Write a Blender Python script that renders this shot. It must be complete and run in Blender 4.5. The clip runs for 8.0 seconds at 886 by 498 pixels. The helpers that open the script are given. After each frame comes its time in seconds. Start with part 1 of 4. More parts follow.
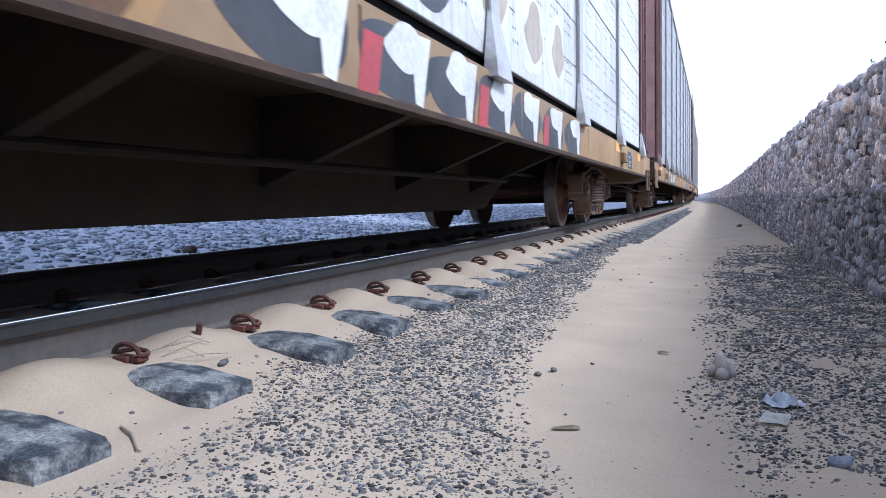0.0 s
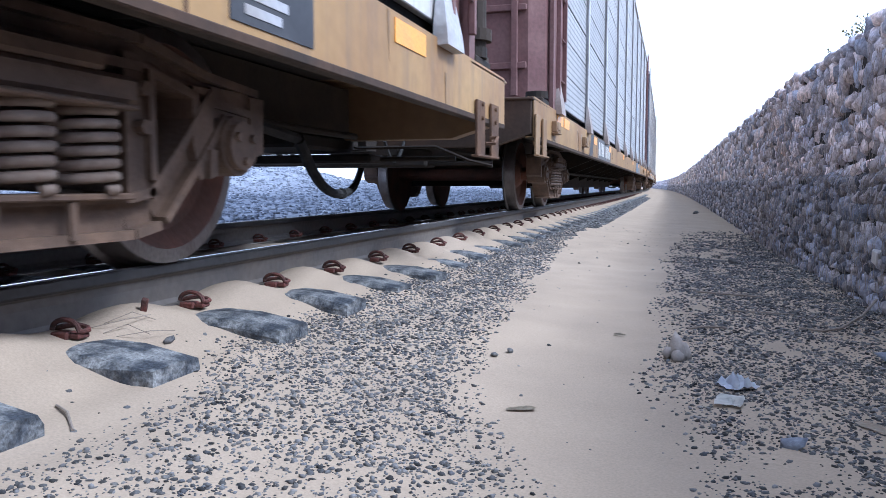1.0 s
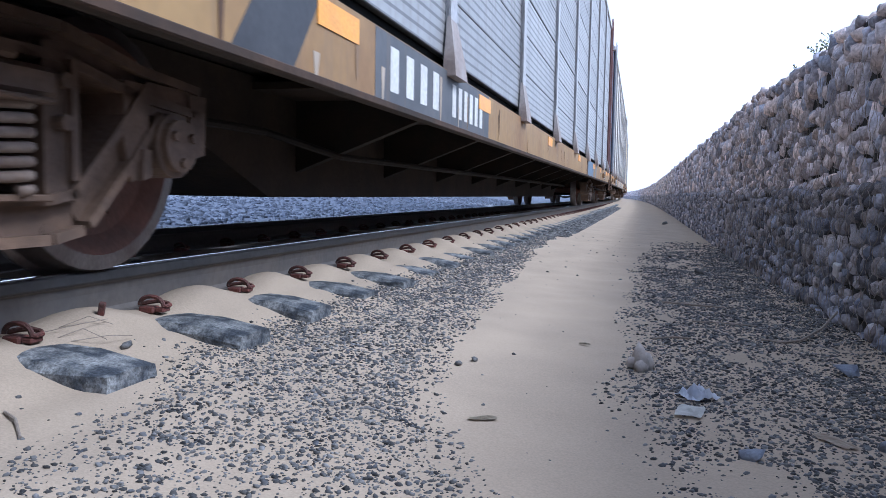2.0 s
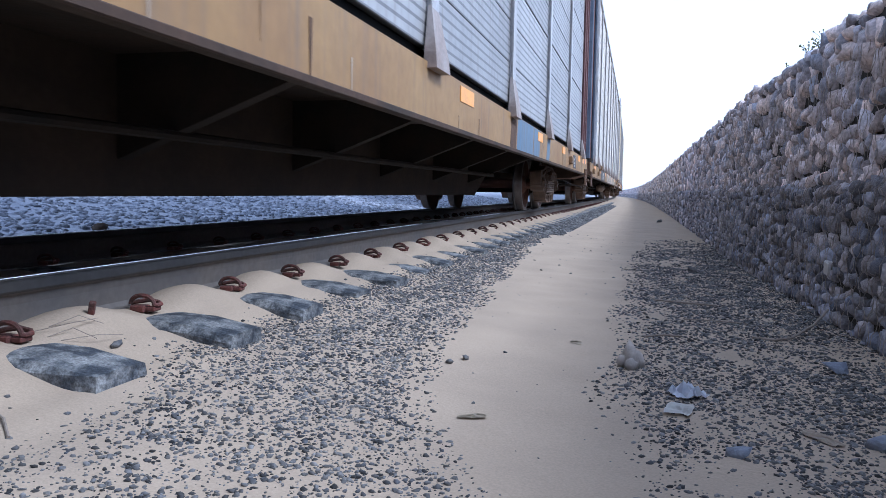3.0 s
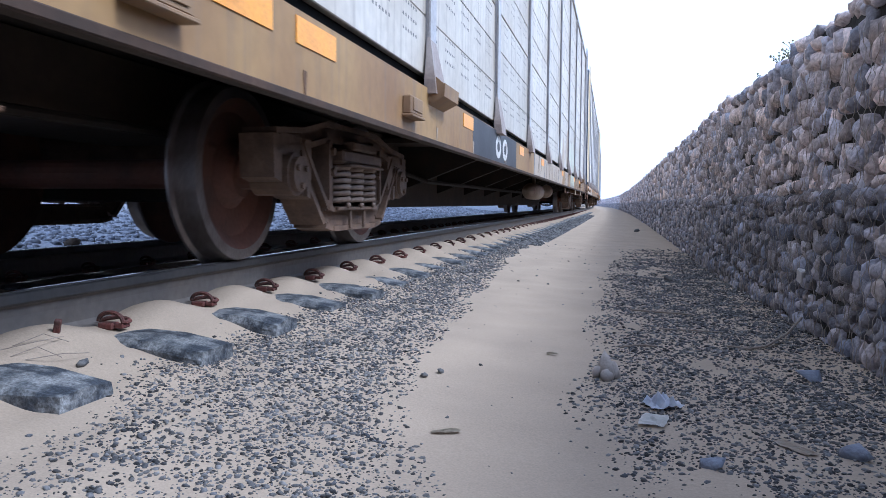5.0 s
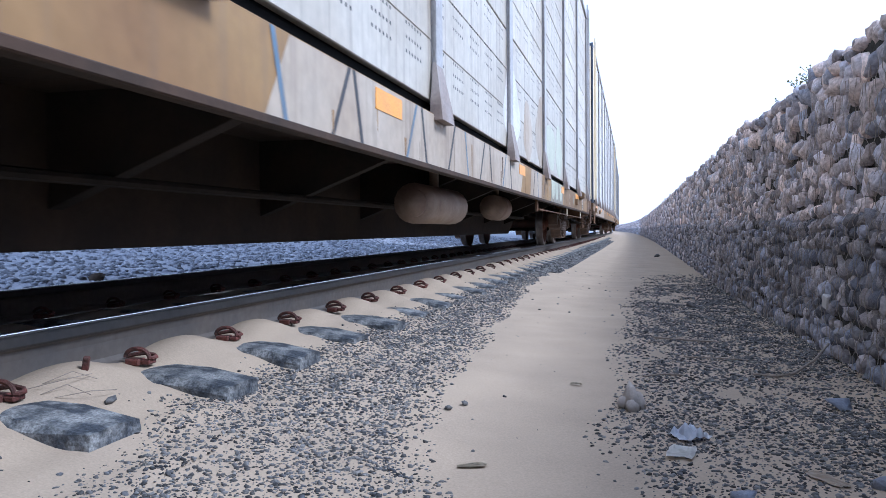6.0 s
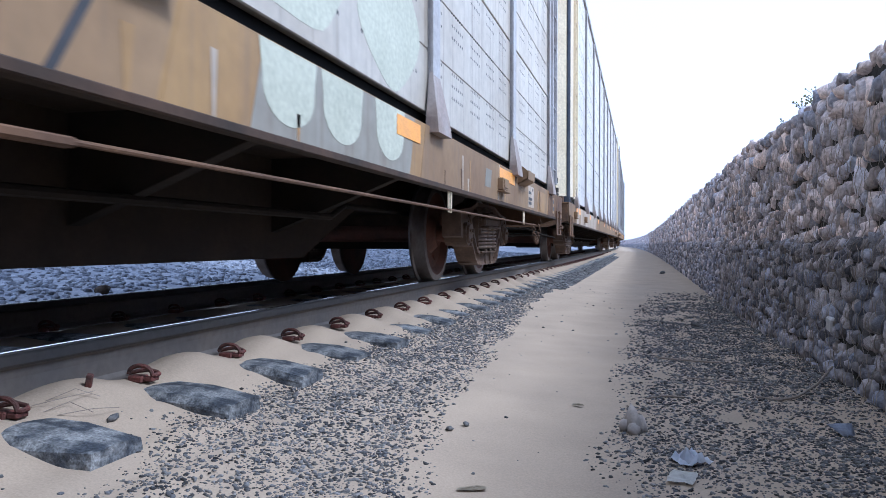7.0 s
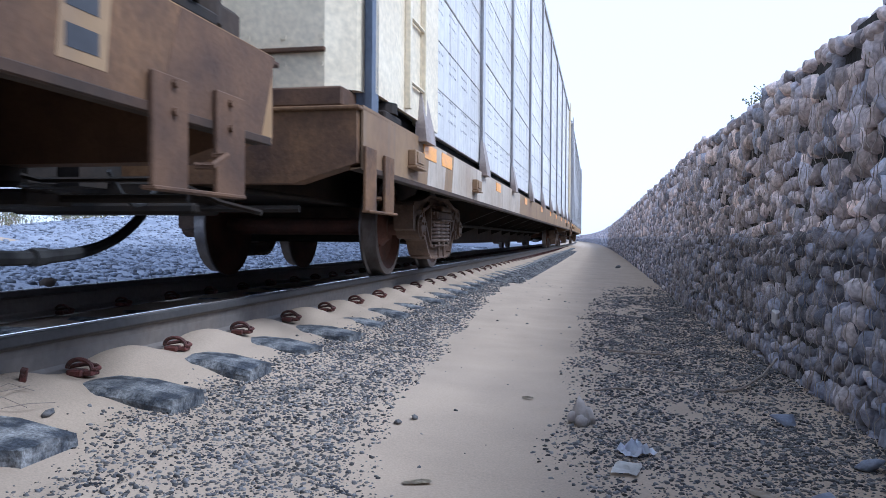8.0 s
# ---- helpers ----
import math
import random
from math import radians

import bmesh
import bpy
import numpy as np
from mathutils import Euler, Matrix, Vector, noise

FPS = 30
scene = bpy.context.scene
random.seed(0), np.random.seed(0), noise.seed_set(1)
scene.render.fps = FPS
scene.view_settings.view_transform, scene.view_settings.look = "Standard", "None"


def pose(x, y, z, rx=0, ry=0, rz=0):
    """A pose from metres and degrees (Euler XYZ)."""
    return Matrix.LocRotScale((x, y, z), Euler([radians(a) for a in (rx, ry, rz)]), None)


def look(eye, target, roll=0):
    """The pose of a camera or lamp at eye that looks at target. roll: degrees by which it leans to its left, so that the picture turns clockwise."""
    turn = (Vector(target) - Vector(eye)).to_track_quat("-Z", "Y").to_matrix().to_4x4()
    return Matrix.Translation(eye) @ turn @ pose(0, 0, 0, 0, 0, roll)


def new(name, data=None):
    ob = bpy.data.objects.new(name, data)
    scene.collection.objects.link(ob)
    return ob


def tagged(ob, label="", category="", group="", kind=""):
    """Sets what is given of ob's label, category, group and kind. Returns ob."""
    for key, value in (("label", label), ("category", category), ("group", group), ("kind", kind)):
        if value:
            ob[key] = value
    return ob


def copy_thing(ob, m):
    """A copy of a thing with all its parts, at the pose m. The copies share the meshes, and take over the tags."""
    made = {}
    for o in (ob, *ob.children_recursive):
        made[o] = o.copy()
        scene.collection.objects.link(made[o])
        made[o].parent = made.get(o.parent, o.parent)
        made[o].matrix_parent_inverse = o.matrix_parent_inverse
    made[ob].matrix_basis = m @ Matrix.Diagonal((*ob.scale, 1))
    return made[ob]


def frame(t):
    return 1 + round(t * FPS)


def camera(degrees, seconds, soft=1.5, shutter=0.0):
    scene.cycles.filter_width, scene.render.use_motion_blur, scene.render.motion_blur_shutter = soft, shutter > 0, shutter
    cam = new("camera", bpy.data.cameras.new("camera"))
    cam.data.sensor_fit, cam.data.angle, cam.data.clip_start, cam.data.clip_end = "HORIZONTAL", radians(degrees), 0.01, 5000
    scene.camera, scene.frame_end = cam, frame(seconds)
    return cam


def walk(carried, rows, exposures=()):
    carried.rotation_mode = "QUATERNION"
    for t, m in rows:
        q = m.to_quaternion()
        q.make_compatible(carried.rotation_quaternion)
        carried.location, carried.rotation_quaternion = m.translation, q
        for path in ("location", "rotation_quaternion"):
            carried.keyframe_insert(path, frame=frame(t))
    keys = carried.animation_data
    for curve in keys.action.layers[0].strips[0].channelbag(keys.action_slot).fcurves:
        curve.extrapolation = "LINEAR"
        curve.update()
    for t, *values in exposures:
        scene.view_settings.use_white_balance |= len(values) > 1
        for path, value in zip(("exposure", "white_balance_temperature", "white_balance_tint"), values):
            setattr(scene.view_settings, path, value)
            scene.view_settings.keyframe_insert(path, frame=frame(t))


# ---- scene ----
cam = camera(60.0, 8.0, 0.55, 0.09)
EXPOSURE = 0.75
PATH = [
    (0, (1.82, -1.45, 0.484), (1.139, 0.427, 0.365), -1.1),
    (0.5, (1.822, -1.413, 0.47), (1.218, 0.488, 0.329), -0.6),
    (1, (1.812, -1.393, 0.462), (1.23, 0.514, 0.298), 0.0),
    (1.5, (1.822, -1.376, 0.458), (1.311, 0.55, 0.281), 0.8),
    (2, (1.831, -1.373, 0.464), (1.318, 0.555, 0.318), 1.0),
    (3.5, (1.854, -1.372, 0.468), (1.356, 0.559, 0.316), 0.9),
    (4, (1.855, -1.365, 0.472), (1.354, 0.567, 0.337), 0.6),
    (4.5, (1.87, -1.347, 0.467), (1.43, 0.598, 0.324), 0.7),
    (6, (1.858, -1.363, 0.487), (1.358, 0.572, 0.438), -0.5),
    (6.5, (1.869, -1.371, 0.499), (1.346, 0.559, 0.453), -0.1),
    (7, (1.869, -1.371, 0.513), (1.355, 0.562, 0.499), 0.1),
    (7.5, (1.886, -1.353, 0.506), (1.425, 0.593, 0.478), 0.0),
    (8, (1.9, -1.342, 0.506), (1.488, 0.615, 0.477), 0.4),
]
walk(cam, [(t, look(eye, target, roll)) for t, eye, target, roll in PATH], [(0, EXPOSURE + 0.26, 5170, 10), (1, EXPOSURE + 0.36, 5090, 10), (2, EXPOSURE + 0.11, 5070, 10), (4, EXPOSURE + 0.05, 4950, 10), (6, EXPOSURE + 0.10, 5040, 10), (8, EXPOSURE - 0.07, 5010, 10)])

# ---- world and light ----
world = bpy.data.worlds.new("sky")
scene.world = world
world.use_nodes = True
_wn = world.node_tree.nodes
_sky = _wn.new("ShaderNodeTexSky")
_sky.sky_type, _sky.sun_disc = "NISHITA", False
SUN_EL, SUN_AZ = radians(49), radians(98)
_sky.sun_elevation, _sky.sun_rotation = SUN_EL, SUN_AZ
_sky.air_density, _sky.dust_density, _sky.ozone_density = 1.0, 2.0, 1.0
_haze = _wn.new("ShaderNodeMixRGB")          # thin bright cloud over the whole sky
_haze.inputs[0].default_value = 0.8
_haze.inputs[2].default_value = (7.8, 8.1, 9.0, 1)
world.node_tree.links.new(_sky.outputs["Color"], _haze.inputs[1])
world.node_tree.links.new(_haze.outputs[0], _wn["Background"].inputs["Color"])
_wn["Background"].inputs["Strength"].default_value = 0.108
sun = new("sun", bpy.data.lights.new("sun", "SUN"))
sun.data.energy, sun.data.angle, sun.data.color = 2.1, radians(16), (1.0, 0.94, 0.86)
_toward = Vector((math.sin(SUN_AZ) * math.cos(SUN_EL), math.cos(SUN_AZ) * math.cos(SUN_EL), math.sin(SUN_EL)))
sun.matrix_world = look(_toward * 60, (0, 0, 0))

# ---- track line ----
RAIL = 0.18          # rail head above the sleeper tops
GAUGE = 1.505        # between the rail heads' middles
MID = -GAUGE / 2
PITCH, SPEED = 28.35, 8.44
TRUCK = 10.03       # from the car's middle to its trucks


def bend(y):
    """Sideways drift of the line: a gentle curve to the left."""
    return -y * y / 6000.0 if y > 0 else 0.0


def wall_x(y):
    return 2.93 - 0.10 * min(1.0, max(0.0, (y - 2.5) / 4.0)) + bend(y)


# ---- materials ----
def material(name, base, rough=0.6, metal=0.0, noise_scale=8.0, mix=None, amount=0.5, fine=60.0, bump=0.3, bump_scale=None,
             object_random=0.0, island_random=0.0, spec=0.4, grain=0.13, per_piece=''):
    """Two scales of noise between base and mix, with fine bump; optional value change per object or island."""
    m = bpy.data.materials.new(name)
    m.use_nodes = True
    nt = m.node_tree
    n, l = nt.nodes, nt.links
    bsdf = n["Principled BSDF"]
    bsdf.inputs["Roughness"].default_value = rough
    bsdf.inputs["Metallic"].default_value = metal
    bsdf.inputs["Specular IOR Level"].default_value = spec
    geo = n.new("ShaderNodeTexCoord")
    big = n.new("ShaderNodeTexNoise")
    big.inputs["Scale"].default_value, big.inputs["Detail"].default_value = noise_scale, 5
    small = n.new("ShaderNodeTexNoise")
    small.inputs["Scale"].default_value, small.inputs["Detail"].default_value = fine, 4
    for t in (big, small):
        l.new(geo.outputs["Object"], t.inputs["Vector"])
    ramp = n.new("ShaderNodeMapRange")
    ramp.inputs["From Min"].default_value, ramp.inputs["From Max"].default_value = 0.5 - 0.25 * (1.2 - amount), 0.5 + 0.25 * (1.2 - amount) + 0.05
    l.new(big.outputs["Fac"], ramp.inputs["Value"])
    col = n.new("ShaderNodeMixRGB")
    col.inputs[1].default_value = (*base, 1)
    col.inputs[2].default_value = (*(mix or [c * 0.6 for c in base]), 1)
    l.new(ramp.outputs["Result"], col.inputs[0])
    if per_piece:
        # each stone leans to one of the two colours as a whole
        src = n.new("ShaderNodeObjectInfo" if per_piece == "object" else "ShaderNodeNewGeometry")
        spread = n.new("ShaderNodeMath")
        spread.operation = "MULTIPLY"
        spread.inputs[1].default_value = 7.31
        l.new(src.outputs["Random" if per_piece == "object" else "Random Per Island"], spread.inputs[0])
        wrap = n.new("ShaderNodeMath")
        wrap.operation = "FRACT"
        l.new(spread.outputs[0], wrap.inputs[0])
        half = n.new("ShaderNodeMath")
        half.operation = "MULTIPLY_ADD"
        half.inputs[1].default_value = 0.35
        l.new(ramp.outputs["Result"], half.inputs[0])
        low = n.new("ShaderNodeMath")
        low.operation = "MULTIPLY"
        low.inputs[1].default_value = 0.65
        l.new(wrap.outputs[0], low.inputs[0])
        l.new(low.outputs[0], half.inputs[2])
        l.new(half.outputs[0], col.inputs[0])
    hsv = n.new("ShaderNodeHueSaturation")
    l.new(col.outputs[0], hsv.inputs["Color"])
    val = n.new("ShaderNodeMapRange")
    val.inputs["From Min"].default_value, val.inputs["From Max"].default_value = 0.3, 0.7
    val.inputs["To Min"].default_value, val.inputs["To Max"].default_value = 1 - grain, 1 + grain
    l.new(small.outputs["Fac"], val.inputs["Value"])
    out = val.outputs["Result"]
    for used, node, sock in ((object_random, "ShaderNodeObjectInfo", "Random"), (island_random, "ShaderNodeNewGeometry", "Random Per Island")):
        if used:
            src = n.new(node)
            r = n.new("ShaderNodeMapRange")
            r.inputs["To Min"].default_value, r.inputs["To Max"].default_value = 1 - used, 1 + used
            l.new(src.outputs[sock], r.inputs["Value"])
            mul = n.new("ShaderNodeMath")
            mul.operation = "MULTIPLY"
            l.new(out, mul.inputs[0])
            l.new(r.outputs["Result"], mul.inputs[1])
            out = mul.outputs[0]
    l.new(out, hsv.inputs["Value"])
    l.new(hsv.outputs["Color"], bsdf.inputs["Base Color"])
    if bump:
        b = n.new("ShaderNodeBump")
        b.inputs["Strength"].default_value, b.inputs["Distance"].default_value = bump, 0.01
        if bump_scale:
            bt = n.new("ShaderNodeTexNoise")
            bt.inputs["Scale"].default_value, bt.inputs["Detail"].default_value = bump_scale, 6
            l.new(geo.outputs["Object"], bt.inputs["Vector"])
            l.new(bt.outputs["Fac"], b.inputs["Height"])
        else:
            l.new(small.outputs["Fac"], b.inputs["Height"])
        l.new(b.outputs["Normal"], bsdf.inputs["Normal"])
    return m


def panel_material(name, base, mix, holes=True, rib_shade=0.0, rough=0.5, metal=0.15):
    """Weathered galvanised screen: streaks down the sheet, rows of small dark punch holes, or dark lines painted as the
    shade beside each narrow pressed rib.
    """
    m = material(name, base, rough, metal, 1.3, mix, 0.5, 14.0, 0.10, None, 0.10, grain=0.09)
    nt = m.node_tree
    n, l = nt.nodes, nt.links
    bsdf = n["Principled BSDF"]
    tc = n.new("ShaderNodeTexCoord")
    sep = n.new("ShaderNodeSeparateXYZ")
    l.new(tc.outputs["Object"], sep.inputs[0])

    def math_node(op, a, b=None, clamp=False):
        k = n.new("ShaderNodeMath")
        k.operation, k.use_clamp = op, clamp
        for i, v in enumerate((a, b)):
            if v is None:
                continue
            if isinstance(v, (int, float)):
                k.inputs[i].default_value = v
            else:
                l.new(v, k.inputs[i])
        return k.outputs[0]

    src = bsdf.inputs["Base Color"].links[0].from_socket
    # rust and dirt streaks that run down the sheet
    mp = n.new("ShaderNodeMapping")
    mp.inputs["Scale"].default_value = (1, 9, 0.35)
    l.new(tc.outputs["Object"], mp.inputs[0])
    st = n.new("ShaderNodeTexNoise")
    st.inputs["Scale"].default_value, st.inputs["Detail"].default_value = 1.4, 6
    l.new(mp.outputs[0], st.inputs["Vector"])
    streak = n.new("ShaderNodeMapRange")
    streak.inputs["From Min"].default_value, streak.inputs["From Max"].default_value = 0.52, 0.75
    streak.inputs["To Max"].default_value = 0.55
    l.new(st.outputs["Fac"], streak.inputs["Value"])
    mx = n.new("ShaderNodeMixRGB")
    l.new(streak.outputs["Result"], mx.inputs[0])
    l.new(src, mx.inputs[1])
    mx.inputs[2].default_value = (0.16, 0.12, 0.09, 1)
    out = mx.outputs[0]
    if holes:
        py = math_node("SUBTRACT", math_node("FRACT", math_node("DIVIDE", sep.outputs["Y"], 0.055)), 0.5)
        pz = math_node("SUBTRACT", math_node("FRACT", math_node("DIVIDE", sep.outputs["Z"], 0.078)), 0.5)
        d = math_node("ADD", math_node("MULTIPLY", py, py), math_node("MULTIPLY", math_node("MULTIPLY", pz, pz), 2.3))
        hole = math_node("LESS_THAN", d, 0.045)
        rowy = math_node("GREATER_THAN", math_node("FRACT", math_node("DIVIDE", sep.outputs["Y"], 0.55)), 0.42)
        rowz = math_node("GREATER_THAN", math_node("FRACT", math_node("DIVIDE", sep.outputs["Z"], 0.38)), 0.38)
        hole = math_node("MULTIPLY", hole, math_node("MULTIPLY", rowy, rowz))
        mh = n.new("ShaderNodeMixRGB")
        l.new(hole, mh.inputs[0])
        l.new(out, mh.inputs[1])
        mh.inputs[2].default_value = (0.02, 0.02, 0.022, 1)
        out = mh.outputs[0]
    if rib_shade:
        line = math_node("LESS_THAN", math_node("FRACT", math_node("DIVIDE", sep.outputs["Z"], rib_shade)), 0.30)
        mr = n.new("ShaderNodeMixRGB")
        l.new(math_node("MULTIPLY", line, 0.6), mr.inputs[0])
        l.new(out, mr.inputs[1])
        mr.inputs[2].default_value = (0.05, 0.05, 0.055, 1)
        out = mr.outputs[0]
    l.new(out, bsdf.inputs["Base Color"])
    return m


SAND = material("sand", (0.365, 0.295, 0.224), 0.95, 0, 2.2, (0.305, 0.248, 0.192), 0.5, 160.0, 0.18, 70.0, spec=0.12, grain=0.10)
STONE = material("crushed_stone", (0.05, 0.053, 0.063), 0.85, 0, 12.0, (0.15, 0.143, 0.136), 0.35, 90.0, 0.3, None, 0, 0.75, 0.3, grain=0.3)
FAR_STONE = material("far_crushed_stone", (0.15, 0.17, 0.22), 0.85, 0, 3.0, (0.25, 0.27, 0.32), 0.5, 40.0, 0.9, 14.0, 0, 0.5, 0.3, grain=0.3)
# wall stones: colours lifted and blued to hold the haze over the wall
WALL_STONE = material("hazed_gabion_stone", (0.30, 0.33, 0.425), 0.85, 0, 9.0, (0.62, 0.50, 0.445), 0.6, 45.0, 0.7, None, 0.0, 0.55, 0.3, grain=0.35, per_piece="island")
WALL_STONE_ONE = material("hazed_gabion_stone_single", (0.30, 0.33, 0.425), 0.85, 0, 9.0, (0.62, 0.50, 0.445), 0.6, 45.0, 0.7, None, 0.55, 0.0, 0.3, grain=0.35, per_piece="object")
LOW_STONE = material("hazed_dark_gabion_stone", (0.165, 0.187, 0.255), 0.85, 0, 9.0, (0.37, 0.325, 0.31), 0.6, 45.0, 0.7, None, 0.0, 0.6, 0.3, grain=0.35, per_piece="island")
LOW_STONE_ONE = material("hazed_dark_gabion_stone_single", (0.165, 0.187, 0.255), 0.85, 0, 9.0, (0.37, 0.325, 0.31), 0.6, 45.0, 0.7, None, 0.6, 0.0, 0.3, grain=0.35, per_piece="object")
WALL_GAP_SHADE = material("gabion_gap_shade", (0.03, 0.029, 0.03), 0.95, 0, 6.0, (0.04, 0.04, 0.04), 0.5, 30.0, 0.6, spec=0.2, grain=0.3)
WIRE = material("galvanised_wire", (0.42, 0.40, 0.37), 0.6, 0.6, 20.0, (0.2, 0.14, 0.1), 0.4, 60, 0.0)
SLEEPER = material("sleeper_wood", (0.04, 0.046, 0.058), 0.7, 0, 14.0, (0.20, 0.205, 0.21), 0.9, 130.0, 0.9, 40.0, 0.15, grain=0.5)
RAIL_SIDE = material("rail_steel", (0.12, 0.112, 0.108), 0.6, 0.15, 3.0, (0.16, 0.138, 0.12), 0.5, 30.0, 0.08, grain=0.12)
RAIL_HEAD = material("rail_head_side", (0.055, 0.055, 0.058), 0.5, 0.3, 3.0, (0.08, 0.075, 0.072), 0.5, 30.0, 0.08, grain=0.12)
RAIL_TOP = material("rail_polish", (0.72, 0.72, 0.72), 0.12, 1.0, 9.0, (0.6, 0.6, 0.6), 0.4, 80.0, 0.0)
CLIP = material("rusty_clip", (0.052, 0.034, 0.03), 0.75, 0.2, 30.0, (0.14, 0.046, 0.038), 0.5, 120.0, 0.4, None, 0.3)
YELLOW = panel_material("ochre_paint", (0.36, 0.225, 0.092), (0.235, 0.128, 0.055), False, 0, 0.6, 0.0)
YELLOW_WORN = panel_material("worn_ochre_paint", (0.285, 0.188, 0.098), (0.18, 0.105, 0.055), False, 0, 0.65, 0.0)
RUST = material("rust_brown_paint", (0.075, 0.043, 0.028), 0.8, 0.1, 5.0, (0.15, 0.083, 0.045), 0.5, 50.0, 0.25)
OCHRE_RUST = material("rusted_ochre_paint", (0.17, 0.092, 0.042), 0.75, 0.05, 4.0, (0.075, 0.042, 0.026), 0.6, 40.0, 0.25, grain=0.2)
MAROON = material("maroon_paint", (0.13, 0.062, 0.06), 0.65, 0.1, 3.0, (0.19, 0.105, 0.095), 0.5, 30.0, 0.15)
NAVY = material("navy_paint", (0.07, 0.085, 0.12), 0.55, 0.1, 3.0, (0.12, 0.14, 0.18), 0.5, 30.0, 0.12)
CREAM = material("cream_paint", (0.72, 0.63, 0.46), 0.55, 0.0, 2.0, (0.62, 0.52, 0.36), 0.5, 30.0, 0.1)
GREY_PAINT = material("grey_paint", (0.45, 0.45, 0.47), 0.55, 0.2, 3.0, (0.34, 0.31, 0.29), 0.5, 30.0, 0.12)
DUSTY = material("dusty_grey_paint", (0.33, 0.29, 0.27), 0.65, 0.1, 4.0, (0.24, 0.18, 0.15), 0.5, 40.0, 0.15)
GREEN_GREY = panel_material("grey_green_spray", (0.27, 0.265, 0.235), (0.20, 0.175, 0.135), False, 0, 0.65, 0.0)
# tank brown, lightened in place of the sun that reaches it
TANK = material("sunlit_tank", (0.36, 0.28, 0.21), 0.7, 0.0, 5.0, (0.24, 0.16, 0.12), 0.5, 40.0, 0.1)
BLACK = material("grime_and_shade_black", (0.028, 0.021, 0.016), 0.85, 0.0, 4.0, (0.05, 0.033, 0.022), 0.4, 30.0, 0.3)
GAP_SHADE = material("gap_shade_black", (0.006, 0.006, 0.006), 0.95, 0.0, 4.0, (0.01, 0.009, 0.008), 0.4, 30.0, 0.0, spec=0.1)
LIP = material("sill_grime_and_shade", (0.032, 0.022, 0.016), 0.85, 0.0, 3.0, (0.075, 0.042, 0.026), 0.5, 30.0, 0.2)
# grime, taken near black to hold the shade under the cars
UNDER = material("underframe_grime_and_shade", (0.013, 0.012, 0.011), 0.9, 0.0, 4.0, (0.03, 0.02, 0.014), 0.4, 30.0, 0.3)
CAST = material("cast_steel_grime", (0.085, 0.058, 0.044), 0.7, 0.1, 7.0, (0.17, 0.108, 0.072), 0.5, 45.0, 0.35)
WHEEL = material("rusty_wheel", (0.155, 0.066, 0.044), 0.75, 0.1, 6.0, (0.08, 0.045, 0.034), 0.5, 50.0, 0.2)
TREAD = material("wheel_tread", (0.26, 0.24, 0.23), 0.42, 0.8, 8.0, (0.16, 0.13, 0.12), 0.5, 70.0, 0.1)
SPRING = material("spring_steel", (0.27, 0.215, 0.175), 0.7, 0.2, 20.0, (0.16, 0.11, 0.085), 0.5, 60.0, 0.2)
RUBBER = material("black_rubber", (0.014, 0.014, 0.016), 0.9, 0, 10.0, (0.04, 0.04, 0.04), 0.4, 60.0, 0.1)
REFLECT = material("amber_reflector", (0.85, 0.36, 0.02), 0.4, 0, 6.0, (0.72, 0.30, 0.05), 0.3, 80.0, 0.05)
WHITE = material("white_spray", (0.66, 0.65, 0.62), 0.6, 0, 3.0, (0.50, 0.48, 0.45), 0.4, 40.0, 0.05)
INK = material("black_spray", (0.03, 0.03, 0.035), 0.55, 0, 3.0, (0.06, 0.06, 0.065), 0.4, 40.0, 0.05)
DARK_GREY = panel_material("dark_grey_paint", (0.075, 0.078, 0.088), (0.12, 0.12, 0.125), False, 0, 0.6, 0.0)
RED = material("red_spray", (0.42, 0.05, 0.05), 0.6, 0, 3.0, (0.30, 0.05, 0.06), 0.4, 40.0, 0.05)
BLUE = panel_material("blue_spray", (0.10, 0.16, 0.235), (0.15, 0.20, 0.25), False, 0, 0.6, 0.0)
MINT = material("pale_green_spray", (0.50, 0.51, 0.41), 0.6, 0, 3.0, (0.42, 0.43, 0.34), 0.4, 40.0, 0.05)
PALE = panel_material("pale_grey_spray", (0.47, 0.405, 0.33), (0.33, 0.25, 0.175), False, 0, 0.6, 0.0)
BAG = material("pale_plastic", (0.55, 0.60, 0.72), 0.35, 0, 12.0, (0.68, 0.68, 0.70), 0.5, 40.0, 0.2)
STICK = material("dry_wood", (0.20, 0.165, 0.14), 0.9, 0, 20.0, (0.28, 0.24, 0.2), 0.5, 90.0, 0.4)
LEAF = material("dry_leaf", (0.28, 0.24, 0.18), 0.85, 0, 20.0, (0.36, 0.31, 0.24), 0.5, 90.0, 0.3)
BUSH = material("dusty_foliage", (0.12, 0.13, 0.07), 0.8, 0, 4.0, (0.19, 0.17, 0.10), 0.5, 40.0, 0.2, None, 0, 0.4)
PANEL = {
    "a": panel_material("screen_a", (0.60, 0.585, 0.565), (0.46, 0.445, 0.43)),
    "b": panel_material("screen_b", (0.37, 0.365, 0.36), (0.29, 0.285, 0.285), False, 0.062),
    "c": panel_material("screen_c", (0.56, 0.52, 0.45), (0.43, 0.38, 0.31)),
    "d": panel_material("screen_d", (0.68, 0.65, 0.61), (0.56, 0.53, 0.49)),
}


# ---- mesh helpers ----
def mesh_of(name, bm, mats, smooth=False):
    me = bpy.data.meshes.new(name)
    bmesh.ops.recalc_face_normals(bm, faces=bm.faces)
    bm.to_mesh(me)
    bm.free()
